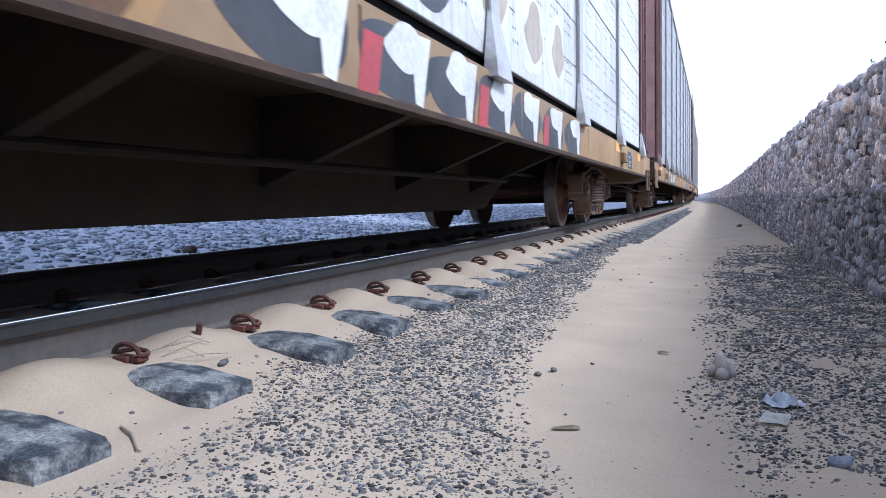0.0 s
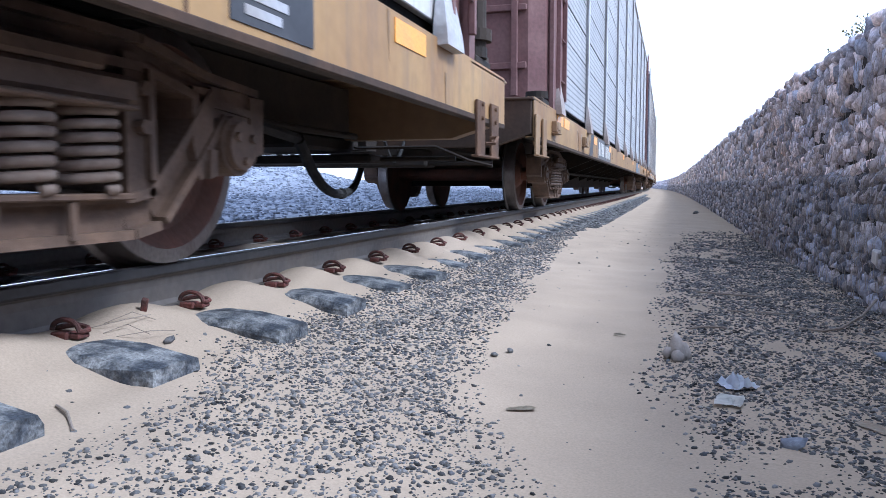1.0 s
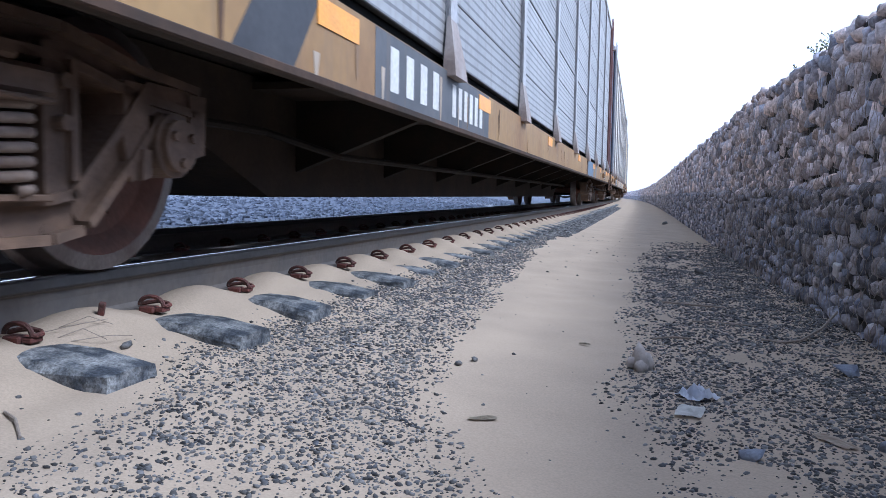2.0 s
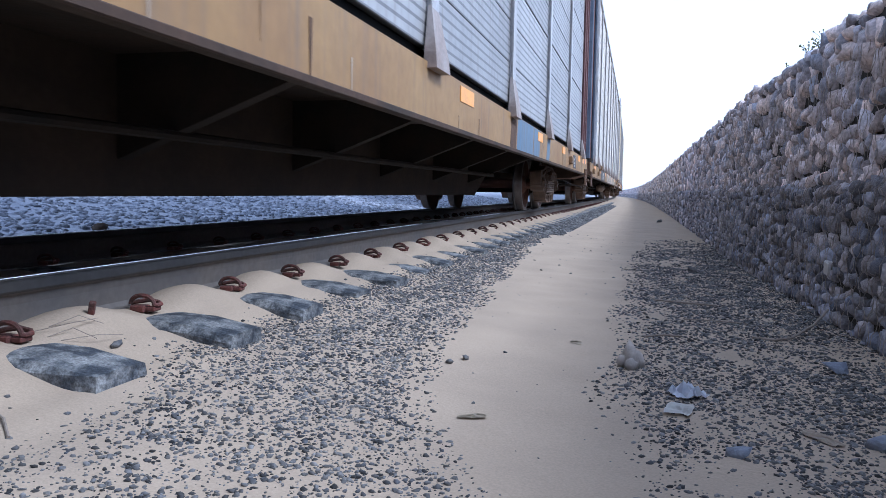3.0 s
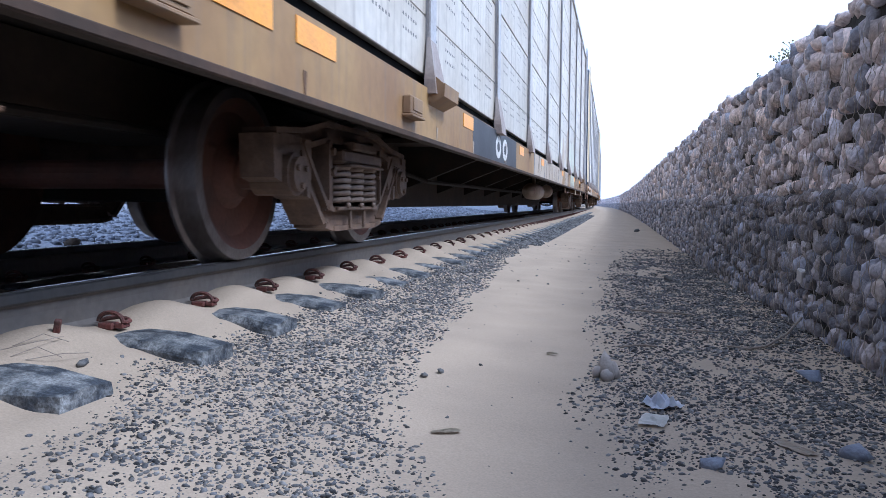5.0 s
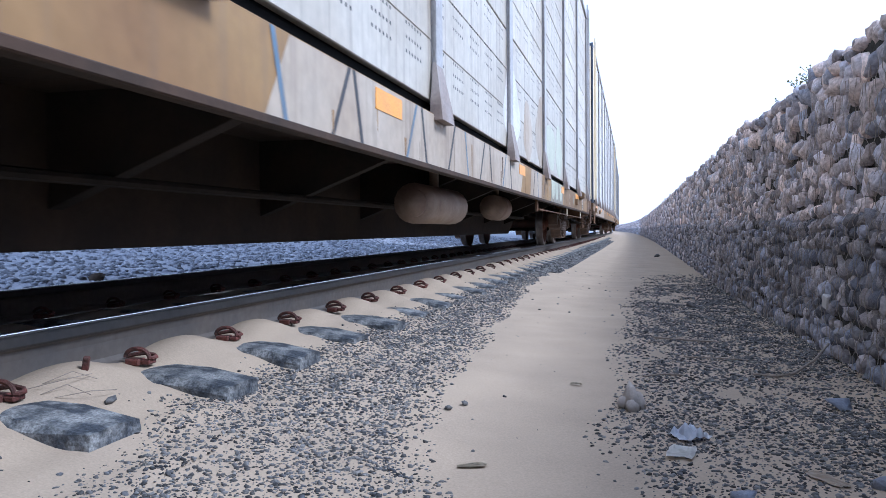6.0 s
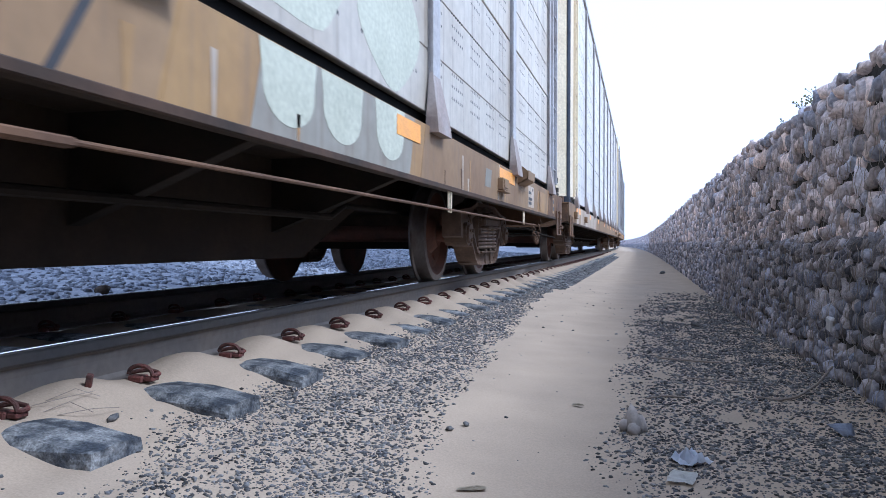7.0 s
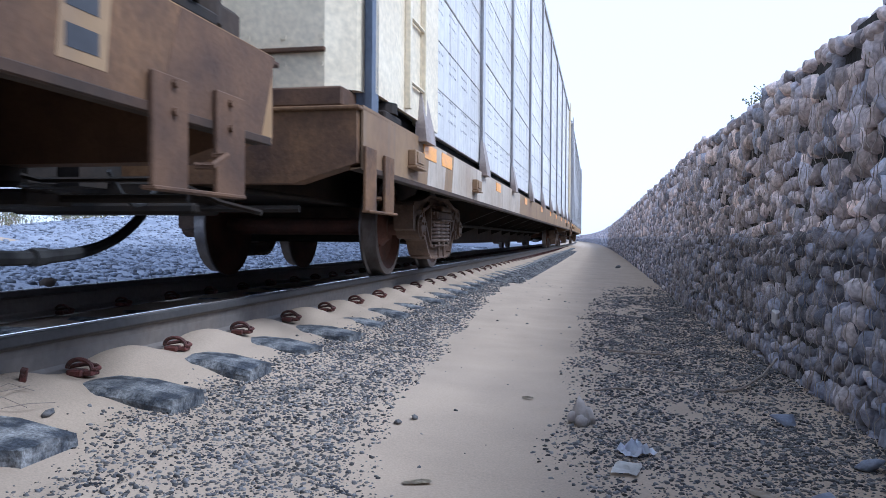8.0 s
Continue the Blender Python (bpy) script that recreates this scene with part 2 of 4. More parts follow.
    for m in mats if isinstance(mats, (list, tuple)) else [mats]:
        me.materials.append(m)
    if smooth:
        me.polygons.foreach_set("use_smooth", [True] * len(me.polygons))
    return me


def part(name, bm, mats, parent=None, label="", at=None, smooth=False):
    """One mesh object, under parent if given; bm may be a finished mesh that is shared."""
    me = bm if isinstance(bm, bpy.types.Mesh) else mesh_of(name, bm, mats, smooth)
    ob = new(name, me)
    ob.parent = parent
    if at is not None:
        ob.matrix_basis = at
    if label:
        ob["label"] = label
    return ob


def box(bm, x0, x1, y0, y1, z0, z1, bevel=0.0, mat=0):
    r = bmesh.ops.create_cube(bm, size=1.0, matrix=Matrix.Translation(((x0 + x1) / 2, (y0 + y1) / 2, (z0 + z1) / 2)) @ Matrix.Diagonal((x1 - x0, y1 - y0, z1 - z0, 1)))
    vs = r["verts"]
    fs = list({f for v in vs for f in v.link_faces})
    for f in fs:
        f.material_index = mat
    if bevel:
        es = list({e for v in vs for e in v.link_edges})
        o = bmesh.ops.bevel(bm, geom=es, offset=bevel, segments=1, affect="EDGES")
        for f in o["faces"]:
            f.material_index = mat
    return bm


def prism(bm, pts, axis, a, b, mat=0):
    """A polygon of (u, v) pushed along axis from a to b. axis x: (y, z); y: (x, z); z: (x, y)."""
    def at(u, v, w):
        return {"x": (w, u, v), "y": (u, w, v), "z": (u, v, w)}[axis]
    lo = [bm.verts.new(at(u, v, a)) for u, v in pts]
    hi = [bm.verts.new(at(u, v, b)) for u, v in pts]
    k = len(pts)
    fs = [bm.faces.new(lo), bm.faces.new(hi[::-1])]
    fs += [bm.faces.new((lo[i], hi[i], hi[(i + 1) % k], lo[(i + 1) % k])) for i in range(k)]
    for f in fs:
        f.material_index = mat
    return bm


def tube(bm, pts, r, seg=8, mat=0):
    """A round rod along points."""
    pts = [Vector(p) for p in pts]
    rings = []
    for i, p in enumerate(pts):
        d = (pts[min(i + 1, len(pts) - 1)] - pts[max(i - 1, 0)]).normalized()
        u = d.orthogonal().normalized() if i == 0 else (rings[-1][1] - d * rings[-1][1].dot(d)).normalized()
        w = d.cross(u)
        rings.append(([bm.verts.new(p + r * (math.cos(a) * u + math.sin(a) * w)) for a in [2 * math.pi * k / seg for k in range(seg)]], u))
    for (a, _), (b, _) in zip(rings, rings[1:]):
        for k in range(seg):
            bm.faces.new((a[k], a[(k + 1) % seg], b[(k + 1) % seg], b[k])).material_index = mat
    bm.faces.new(rings[0][0][::-1]).material_index = mat
    bm.faces.new(rings[-1][0]).material_index = mat
    return bm


def lathe_x(bm, profile, seg=40, mats=None):
    """Turn (x, r) round the x axis."""
    rings = []
    for x, r in profile:
        rings.append([bm.verts.new((x, r * math.cos(2 * math.pi * k / seg), r * math.sin(2 * math.pi * k / seg))) for k in range(seg)])
    for i, (a, b) in enumerate(zip(rings, rings[1:])):
        for k in range(seg):
            f = bm.faces.new((a[k], a[(k + 1) % seg], b[(k + 1) % seg], b[k]))
            f.material_index = mats[i] if mats else 0
    bm.faces.new(rings[0][::-1])
    bm.faces.new(rings[-1])
    return bm


def blob(rng, size, rough=0.3, sub=1, flat=0.7, square=2.0, turn=0.0):
    """An angular stone: verts and faces about the origin. square: 2 is round, more is blockier."""
    bm = bmesh.new()
    bmesh.ops.create_icosphere(bm, subdivisions=sub, radius=1.0)
    sx, sy, sz = size * rng.uniform(0.75, 1.1), size * rng.uniform(0.85, 1.4), size * flat * rng.uniform(0.75, 1.2)
    off = Vector((rng.uniform(0, 50), rng.uniform(0, 50), rng.uniform(0, 50)))
    spin = Euler((rng.uniform(-1, 1) * turn, rng.uniform(-1, 1) * turn, rng.uniform(-1, 1) * turn)).to_matrix()
    for v in bm.verts:
        p = v.co.copy()
        k = (abs(p.x) ** square + abs(p.y) ** square + abs(p.z) ** square) ** (-1 / square)
        k *= 1 + rough * 1.6 * noise.noise(p * 0.9 + off) + rng.uniform(-rough, rough) * 0.35
        v.co = spin @ Vector((p.x * k * sx, p.y * k * sy, p.z * k * sz))
    me_v = np.array([v.co[:] for v in bm.verts])
    me_f = np.array([[v.index for v in f.verts] for f in bm.faces])
    bm.free()
    return me_v, me_f


def scatter_mesh(name, shapes, places, mats):
    """Joins turned, scaled copies of the shapes: places are (shape, x, y, z, scale, turn)."""
    vs, fs, base = [], [], 0
    for k, x, y, z, s, a in places:
        v, f = shapes[k]
        c, d = math.cos(a), math.sin(a)
        w = v * np.asarray(s)
        vs.append(np.column_stack((w[:, 0] * c - w[:, 1] * d + x, w[:, 0] * d + w[:, 1] * c + y, w[:, 2] + z)))
        fs.append(f + base)
        base += len(v)
    v, f = np.vstack(vs), np.vstack(fs)
    me = bpy.data.meshes.new(name)
    me.vertices.add(len(v))
    me.vertices.foreach_set("co", v.ravel())
    me.loops.add(f.size)
    me.loops.foreach_set("vertex_index", f.ravel().astype(np.int32))
    me.polygons.add(len(f))
    me.polygons.foreach_set("loop_start", np.arange(0, f.size, 3, dtype=np.int32))
    me.update(calc_edges=True)
    for m in mats if isinstance(mats, (list, tuple)) else [mats]:
        me.materials.append(m)
    return me


# ---- ground ----
TIE, TIE_AT = 0.61, 0.406      # spacing of the sleepers, and one clip along the line


def lerp_table(x, table):
    for (a, u), (b, v) in zip(table, table[1:]):
        if x <= b:
            k = max(0.0, (x - a) / (b - a))
            k = k * k * (3 - 2 * k)
            return u + (v - u) * k
    return table[-1][1]


PROFILE = [(-400, 0.3), (-60, 0.3), (-18, 0.30), (-9, 0.42), (-6.5, 0.30), (-3.6, 0.08), (-2.6, -0.05), (-2.1, -0.04), (-1.75, 0.0), (-1.2, -0.01), (-0.3, -0.01),
           (0.05, 0.028), (0.15, 0.012), (0.25, -0.028), (0.45, -0.07), (0.62, -0.098), (1.05, -0.135), (1.45, -0.158), (2.0, -0.165), (2.5, -0.17), (3.0, -0.175), (6, -0.1), (60, 0.1), (400, 0.2)]



def ground_z(x, y):
    u = x - bend(y)
    z = lerp_table(u, PROFILE)
    if -2.2 < u < 0.75:
        # wind-blown sand: humps between the sleepers, hollows beside them
        ph = (y - TIE_AT - 0.01) / TIE
        hump = 0.5 - 0.5 * math.cos(2 * math.pi * ph)
        w = max(0.0, 1 - abs(u - 0.11) / 0.27)
        z += w * (0.060 * hump - 0.010) + 0.02 * noise.noise(Vector((u * 3, y * 1.3, 3)))
        if u < -0.1:
            z += 0.03 * noise.noise(Vector((u * 2, y * 1.7, 9))) - 0.01
    if u > 0.5:
        z += 0.008 * noise.noise(Vector((u * 2.2, y * 1.1, 5))) + 0.006 * noise.noise(Vector((u * 7, y * 5, 1)))
        if u > 1.4:
            z += 0.014 * min(1, (u - 1.4) / 0.5) * noise.noise(Vector((u * 3, y * 2.5, 2)))
    if u < -3:
        z += 0.55 * math.exp(-((u + 9.5) / 2.6) ** 2 - ((y - 17.5) / 4.5) ** 2) + 0.35 * math.exp(-((u + 11) / 3) ** 2 - ((y - 28) / 5.0) ** 2)
        k = min(1, (-3 - u) / 4) * 0.5
        z += k * (0.35 * noise.noise(Vector((u * 0.16, y * 0.13, 7))) + 0.16 * noise.noise(Vector((u * 0.45, y * 0.4, 4))) + 0.05 * noise.noise(Vector((u * 1.7, y * 1.6, 4))))
    return z


def axis_steps(spans):
    out = []
    for a, b, d in spans:
        k = max(1, round((b - a) / d))
        out += [a + (b - a) * i / k for i in range(k)]
    return out + [spans[-1][1]]


def make_ground():
    xs = axis_steps([(-400, -60, 60), (-60, -16, 3), (-16, -3, 0.3), (-3, -0.2, 0.09), (-0.2, 0.9, 0.03), (0.9, 3.1, 0.05), (3.1, 8, 0.8), (8, 60, 10), (60, 400, 80)])
    ys = axis_steps([(-300, -20, 40), (-20, -2, 1.5), (-2, -0.9, 0.15), (-0.9, 4.5, 0.03), (4.5, 14, 0.1), (14, 50, 0.6), (50, 160, 8), (160, 1500, 150)])
    v = np.array([(x + bend(y), y, ground_z(x + bend(y), y)) for y in ys for x in xs])
    nx, ny = len(xs), len(ys)
    i, j = np.meshgrid(np.arange(nx - 1), np.arange(ny - 1))
    a = (j * nx + i).ravel()
    q = np.column_stack((a, a + 1, a + nx + 1, a + nx))
    me = bpy.data.meshes.new("ground")
    me.from_pydata(v.tolist(), [], q.tolist())
    me.materials.append(SAND)
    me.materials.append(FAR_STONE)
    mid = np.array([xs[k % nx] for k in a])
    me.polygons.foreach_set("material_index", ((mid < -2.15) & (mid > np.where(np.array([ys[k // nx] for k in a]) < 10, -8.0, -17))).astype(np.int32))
    me.polygons.foreach_set("use_smooth", [True] * len(q))
    ob = new("ground", me)
    tagged(ob, "pale wind-blown sand with dark gravel along the railway", "ground", kind="structure")
    return ob


ground = make_ground()


def rail_profile():
    """Half head, web and foot of a flat-bottomed rail, (x, z), foot at 0."""
    right = [(0.026, RAIL - 0.001), (0.034, RAIL - 0.007), (0.036, RAIL - 0.034), (0.030, RAIL - 0.042), (0.012, RAIL - 0.052), (0.0085, RAIL - 0.08), (0.010, 0.045),
             (0.022, 0.030), (0.070, 0.014), (0.072, 0.004), (0.0, 0.004)]
    return [(-0.004, RAIL)] + right + [(-x, z) for x, z in right[-2::-1]]


def make_rail(name, x0):
    bm = bmesh.new()
    prof = rail_profile()
    ys = axis_steps([(-40, 0, 5), (0, 60, 1.0), (60, 400, 8)])
    rings = [[bm.verts.new((x0 + bend(y) + x, y, z)) for x, z in prof] for y in ys]
    k = len(prof)
    for a, b in zip(rings, rings[1:]):
        for i in range(k):
            f = bm.faces.new((a[i], a[(i + 1) % k], b[(i + 1) % k], b[i]))
            f.material_index = 1 if i == k - 1 else 2 if i in (1, 2, 3) else 0
    ob = part(name, bm, [RAIL_SIDE, RAIL_TOP, RAIL_HEAD])
    return tagged(ob, "steel rail with a polished head and grey web", "rail", "rails", "structure")


rail_near = make_rail("rail_near", 0.0)
rail_far = make_rail("rail_far", -GAUGE)


def sleeper_mesh(rng):
    bm = bmesh.new()
    x0, x1 = -1.25, 1.25
    n = 14
    w = 0.118
    rings = []
    for i in range(n + 1):
        x = x0 + (x1 - x0) * i / n
        drop = -0.03 * max(0, (abs(x) - 1.0) / 0.27)
        end = 0.012 if i in (0, n) else 0
        j = [rng.uniform(-0.004, 0.004) for _ in range(8)]
        rings.append([bm.verts.new(p) for p in ((x, -w + end + j[0], -0.16), (x, -w + end + j[1], drop - 0.03 - end), (x, -w + 0.022 + j[2], drop - 0.004 - end + j[6]), (x, 0 + j[3], drop + j[7] - end * 0.6),
                                               (x, w - 0.022 + j[4], drop - 0.004 - end), (x, w - end + j[5], drop - 0.03 - end), (x, w - end, -0.16))])
    for a, b in zip(rings, rings[1:]):
        for i in range(6):
            bm.faces.new((a[i], a[i + 1], b[i + 1], b[i]))
    bm.faces.new(rings[0])
    bm.faces.new(rings[-1][::-1])
    return mesh_of("sleeper", bm, SLEEPER)


def clip_mesh():
    """A sprung rail clip: a bent round bar with a toe on the rail's foot, on a small shoulder."""
    bm = bmesh.new()
    pts = []
    for k in range(13):
        a = math.pi * k / 12
        pts.append((0.045 - 0.050 * math.cos(a), -0.012, 0.030 + 0.034 * math.sin(a)))
    pts += [(0.10, -0.004, 0.028), (0.105, 0.018, 0.030), (0.085, 0.036, 0.034), (0.045, 0.038, 0.040), (0.005, 0.034, 0.034), (-0.03, 0.028, 0.026)]
    tube(bm, pts, 0.0085, 7)
    box(bm, 0.0, 0.062, -0.03, 0.02, 0.0, 0.026, 0.005)
    box(bm, 0.062, 0.10, -0.02, 0.03, 0.005, 0.022, 0.004)
    return mesh_of("rail_clip", bm, CLIP)


def make_track():
    rng = random.Random(4)
    shapes = [sleeper_mesh(rng) for _ in range(4)]
    clip = clip_mesh()
    k = -4
    while k * TIE < 45:
        y = k * TIE + TIE_AT + 0.01
        yaw = -math.degrees(math.atan((bend(y + 1) - bend(y)))) + rng.uniform(-0.8, 0.8)
        ob = part("sleeper", shapes[k % 4], None, None, "", pose(MID + bend(y) + rng.uniform(-0.02, 0.02), y, rng.uniform(0.006, 0.014) - 0.028 * min(1, max(0, (y - 1.5) / 2.0)), 0, 0, yaw))
        tagged(ob, "weathered grey sleeper half buried in sand", "sleeper", "sleepers under the track")
        for x, turn in ((0.066, 0), (-0.066, 180), (-GAUGE + 0.066, 0), (-GAUGE - 0.066, 180)):
            c = part("rail_clip", clip, None, None, "", pose(x + bend(y), k * TIE + TIE_AT + rng.uniform(-0.01, 0.01), 0.012, 0, 0, turn + rng.uniform(-6, 6)) @ Matrix.Scale(0.95, 4))
            tagged(c, "rusty red-brown sprung clip on the rail foot", "rail clip", "rail clips along the track")
        k += 1


make_track()


# ---- gabion wall ----
def make_wall():
    rng = random.Random(11)
    wall = new("wall_gabion")
    tagged(wall, "long gabion wall of dark grey stones in wire baskets, tinted for haze", "wall", kind="structure")
    ys = axis_steps([(-8, 0, 2), (0, 40, 2), (40, 300, 10)])

    def face(z):
        """How far the face stands back from its line: the lower basket bulges out, the upper one leans."""
        return -0.135 + 0.05 * (z + 0.25) / 1.4 + (0.025 if z > 0.52 else 0.0)

    def top_z(y):
        return 1.45 + 0.03 * min(1, max(0, (y - 4.0) / 8.0)) + 0.03 * noise.noise(Vector((y * 0.5, 1, 1))) + 0.012 * noise.noise(Vector((y * 1.7, 4, 1)))

    # backing body, coloured near black as the shade between the stones
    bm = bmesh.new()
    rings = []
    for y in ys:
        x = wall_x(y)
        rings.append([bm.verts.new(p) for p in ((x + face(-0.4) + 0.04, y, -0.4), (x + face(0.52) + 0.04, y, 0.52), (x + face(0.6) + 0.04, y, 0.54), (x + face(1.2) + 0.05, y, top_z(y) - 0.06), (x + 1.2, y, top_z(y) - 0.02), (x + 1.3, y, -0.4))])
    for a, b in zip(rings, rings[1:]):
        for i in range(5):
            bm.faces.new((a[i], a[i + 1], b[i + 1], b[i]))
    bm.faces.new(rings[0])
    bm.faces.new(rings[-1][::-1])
    part("stone_fill", bm, WALL_GAP_SHADE, wall)
    def squared(sub, rough):
        v, f = blob(rng, 1.0, rough, sub, rng.uniform(0.6, 1.0), rng.uniform(3.0, 6.0), 0.3)
        return v / np.abs(v).max(axis=0), f

    shapes = [squared(2, 0.34) for k in range(20)]
    low = [squared(1, 0.4) for _ in range(12)]
    singles = {m.name: [scatter_mesh("wall_stone", shapes, [(k, 0, 0, 0, 1.0, 0)], m) for k in range(20)] for m in (WALL_STONE_ONE, LOW_STONE_ONE)}
    near, heaps = 0, {}
    # rough courses: each stone fills its own stretch of an uneven course
    for y0, y1, size in ((-4.0, 14, 1.22), (14, 45, 1.8), (45, 240, 3.6)):
        z, course = -0.30, 0
        while z < 1.62:
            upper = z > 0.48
            h = size * (rng.uniform(0.05, 0.115) if upper else rng.uniform(0.042, 0.08))
            y = y0 + rng.uniform(-0.1, 0)
            while y < y1:
                w = h * rng.choice((0.6, 0.8, 1.0, 1.2, 1.5, 1.9)) if upper else h * rng.choice((0.5, 0.7, 0.9, 1.2, 1.6))
                yc = y + w / 2
                zc = z + h / 2 + size * 0.06 * noise.noise(Vector((yc * 1.6 / size, course * 0.4, 3))) + rng.uniform(-0.28, 0.28) * h
                y += w
                if zc + h * 0.45 > top_z(yc):
                    continue
                deep = max(0.05, 0.42 * w)
                x = wall_x(yc) + face(zc) + deep * 0.8 + rng.uniform(-0.010, 0.014)
                sy, sz = w * rng.uniform(0.52, 0.68), h * rng.uniform(0.54, 0.82)
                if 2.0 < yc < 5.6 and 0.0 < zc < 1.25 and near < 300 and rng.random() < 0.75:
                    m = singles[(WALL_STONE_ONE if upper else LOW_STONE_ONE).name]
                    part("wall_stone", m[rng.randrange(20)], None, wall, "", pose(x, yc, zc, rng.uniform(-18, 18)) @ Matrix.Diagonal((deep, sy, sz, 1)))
                    near += 1
                else:
                    heaps.setdefault((upper, y0 > 10), []).append((rng.randrange(12 if y0 > 10 else 20), x, yc, zc, (deep, sy, sz), rng.choice((0, math.pi)) + rng.uniform(-0.15, 0.15)))
            z += h * 0.97
            course += 1
    y = -4.0
    while y < 45:
        step = 0.11 if y < 14 else 0.18
        for xx in (0.06, 0.19, 0.32, 0.45, 0.58, 0.71, 0.84, 0.97):
            heaps[(True, y > 14)].append((rng.randrange(12), wall_x(y) + xx + rng.uniform(-.04, .04), y, top_z(y) + rng.uniform(-0.075, -0.045), step * rng.uniform(0.4, 0.6), rng.uniform(0, 6.28)))
        y += step
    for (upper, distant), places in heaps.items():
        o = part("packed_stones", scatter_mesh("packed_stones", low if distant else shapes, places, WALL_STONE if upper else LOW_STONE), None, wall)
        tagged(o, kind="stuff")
    bm = bmesh.new()
    box(bm, -0.03, 0.03, -0.042, 0.042, -0.036, 0.036, 0.006)
    part("pale_block", bm, GREY_PAINT, wall, "pale squared stone in the lower basket", pose(wall_x(2.95) + face(0.1) + 0.005, 2.95, 0.10, 8, 0, 4))
    # wire netting in long diagonal meshes, on the face
    bm = bmesh.new()
    cell, y, i = 0.085, 0.5, 0
    while y < 8:
        pts, z, k = [], -0.22, i
        while z < 1.22:
            a = cell * 0.27 * (1 if k % 4 in (0, 1) else -1)
            wob = noise.noise(Vector((y * 4, z * 4, 2)))
            pts.append((wall_x(y) + face(z) - 0.012 + 0.014 * wob, y + a + 0.012 * wob, z))
            z += cell * 0.36 if k % 2 else cell * 0.5
            k += 1
        tube(bm, pts, 0.0017, 3)
        y += cell
        i += 2
    part("wire_netting", bm, WIRE, wall)
    return wall


wall_gabion = make_wall()


# ---- the train ----
WHEEL_R = 0.42
HALF = 13.70
cache = {}


def shared(key, build, mats, smooth=False):
    if key not in cache:
        bm = bmesh.new()
        build(bm)
        cache[key] = mesh_of(key if isinstance(key, str) else key[0], bm, mats, smooth)
    return cache[key]


def wheelset(bm):
    for s in (1, -1):
        g = s * GAUGE / 2
        prof = [(-0.075, 0.10), (-0.075, 0.30), (-0.070, 0.385), (-0.072, 0.445), (-0.055, 0.45), (-0.044, 0.428), (0.0, WHEEL_R), (0.058, WHEEL_R - 0.005), (0.062, WHEEL_R - 0.055),
                (0.048, 0.345), (0.012, 0.30), (0.000, 0.17), (0.045, 0.125), (0.07, 0.11), (0.072, 0.0)]
        mats = [0, 0, 0, 1, 1, 1, 1, 1, 0, 0, 0, 0, 0, 0]
        lathe_x(bm, [(g + s * x, r) for x, r in prof], 48, mats)
        # small cast studs on the plate, so that the turning shows
        for a in (0.4, 2.6):
            box(bm, g + s * 0.004 - 0.012, g + s * 0.004 + 0.014, 0.22 * math.cos(a) - 0.03, 0.22 * math.cos(a) + 0.03, 0.22 * math.sin(a) - 0.012, 0.22 * math.sin(a) + 0.012, 0.004)
    tube(bm, [(-1.08, 0, 0), (1.08, 0, 0)], 0.075, 16)


def side_frame(bm):
    """Cast truck side frame in (y, z) about the truck's middle, z from the rail: thin web between thick flanges, window, jaws."""
    t = 0.085

    def beam(pts, half, w):
        for (a, b), (c, d) in zip(pts, pts[1:]):
            n = Vector((-(d - b), c - a)).normalized()
            for lo, hi, ww in ((-half, -half + 0.028, w), (-half + 0.02, half - 0.02, w * 0.6), (half - 0.028, half, w)):
                prism(bm, [(a + n.x * lo, b + n.y * lo), (c + n.x * lo, d + n.y * lo), (c + n.x * hi, d + n.y * hi), (a + n.x * hi, b + n.y * hi)], "x", -ww, ww)

    beam([(-1.06, 0.575), (-0.74, 0.60), (-0.42, 0.665), (0.42, 0.665), (0.74, 0.60), (1.06, 0.575)], 0.055, t)
    beam([(-0.80, 0.55), (-0.66, 0.40), (-0.47, 0.215), (-0.36, 0.195), (0.36, 0.195), (0.47, 0.215), (0.66, 0.40), (0.80, 0.55)], 0.066, t * 1.1)
    for s in (-1, 1):
        # column beside the springs, leaning rib, pedestal jaws and the adapter roof
        prism(bm, [(s * 0.46, 0.24), (s * 0.35, 0.24), (s * 0.35, 0.66), (s * 0.43, 0.66)], "x", -t * 0.95, t * 0.95)
        prism(bm, [(s * 0.455, 0.30), (s * 0.43, 0.30), (s * 0.43, 0.62), (s * 0.455, 0.60)], "x", -t * 1.2, t * 1.2)
        prism(bm, [(s * 0.69, 0.30), (s * 0.77, 0.32), (s * 0.78, 0.60), (s * 0.66, 0.60), (s * 0.66, 0.42)], "x", -t, t)
        prism(bm, [(s * 1.01, 0.38), (s * 1.09, 0.40), (s * 1.10, 0.60), (s * 1.00, 0.60)], "x", -t, t)
        prism(bm, [(s * 0.775, 0.51), (s * 1.005, 0.51), (s * 1.005, 0.61), (s * 0.775, 0.61)], "x", -t * 0.9, t * 0.9)
        prism(bm, [(s * 0.72, 0.305), (s * 0.76, 0.315), (s * 0.765, 0.40), (s * 0.725, 0.40)], "x", t, t + 0.02)
        tube(bm, [(t * 0.9, s * 0.40, 0.45), (t * 1.35, s * 0.40, 0.45)], 0.022, 8)
        tube(bm, [(t * 0.9, s * 0.40, 0.56), (t * 1.35, s * 0.40, 0.56)], 0.022, 8)
    box(bm, -t * 1.35, t * 1.35, -0.34, 0.34, 0.243, 0.262, 0.004)
    for y in (-0.12, 0.12):
        box(bm, t * 1.05, t * 1.25, y - 0.012, y + 0.012, 0.14, 0.243, 0.003)


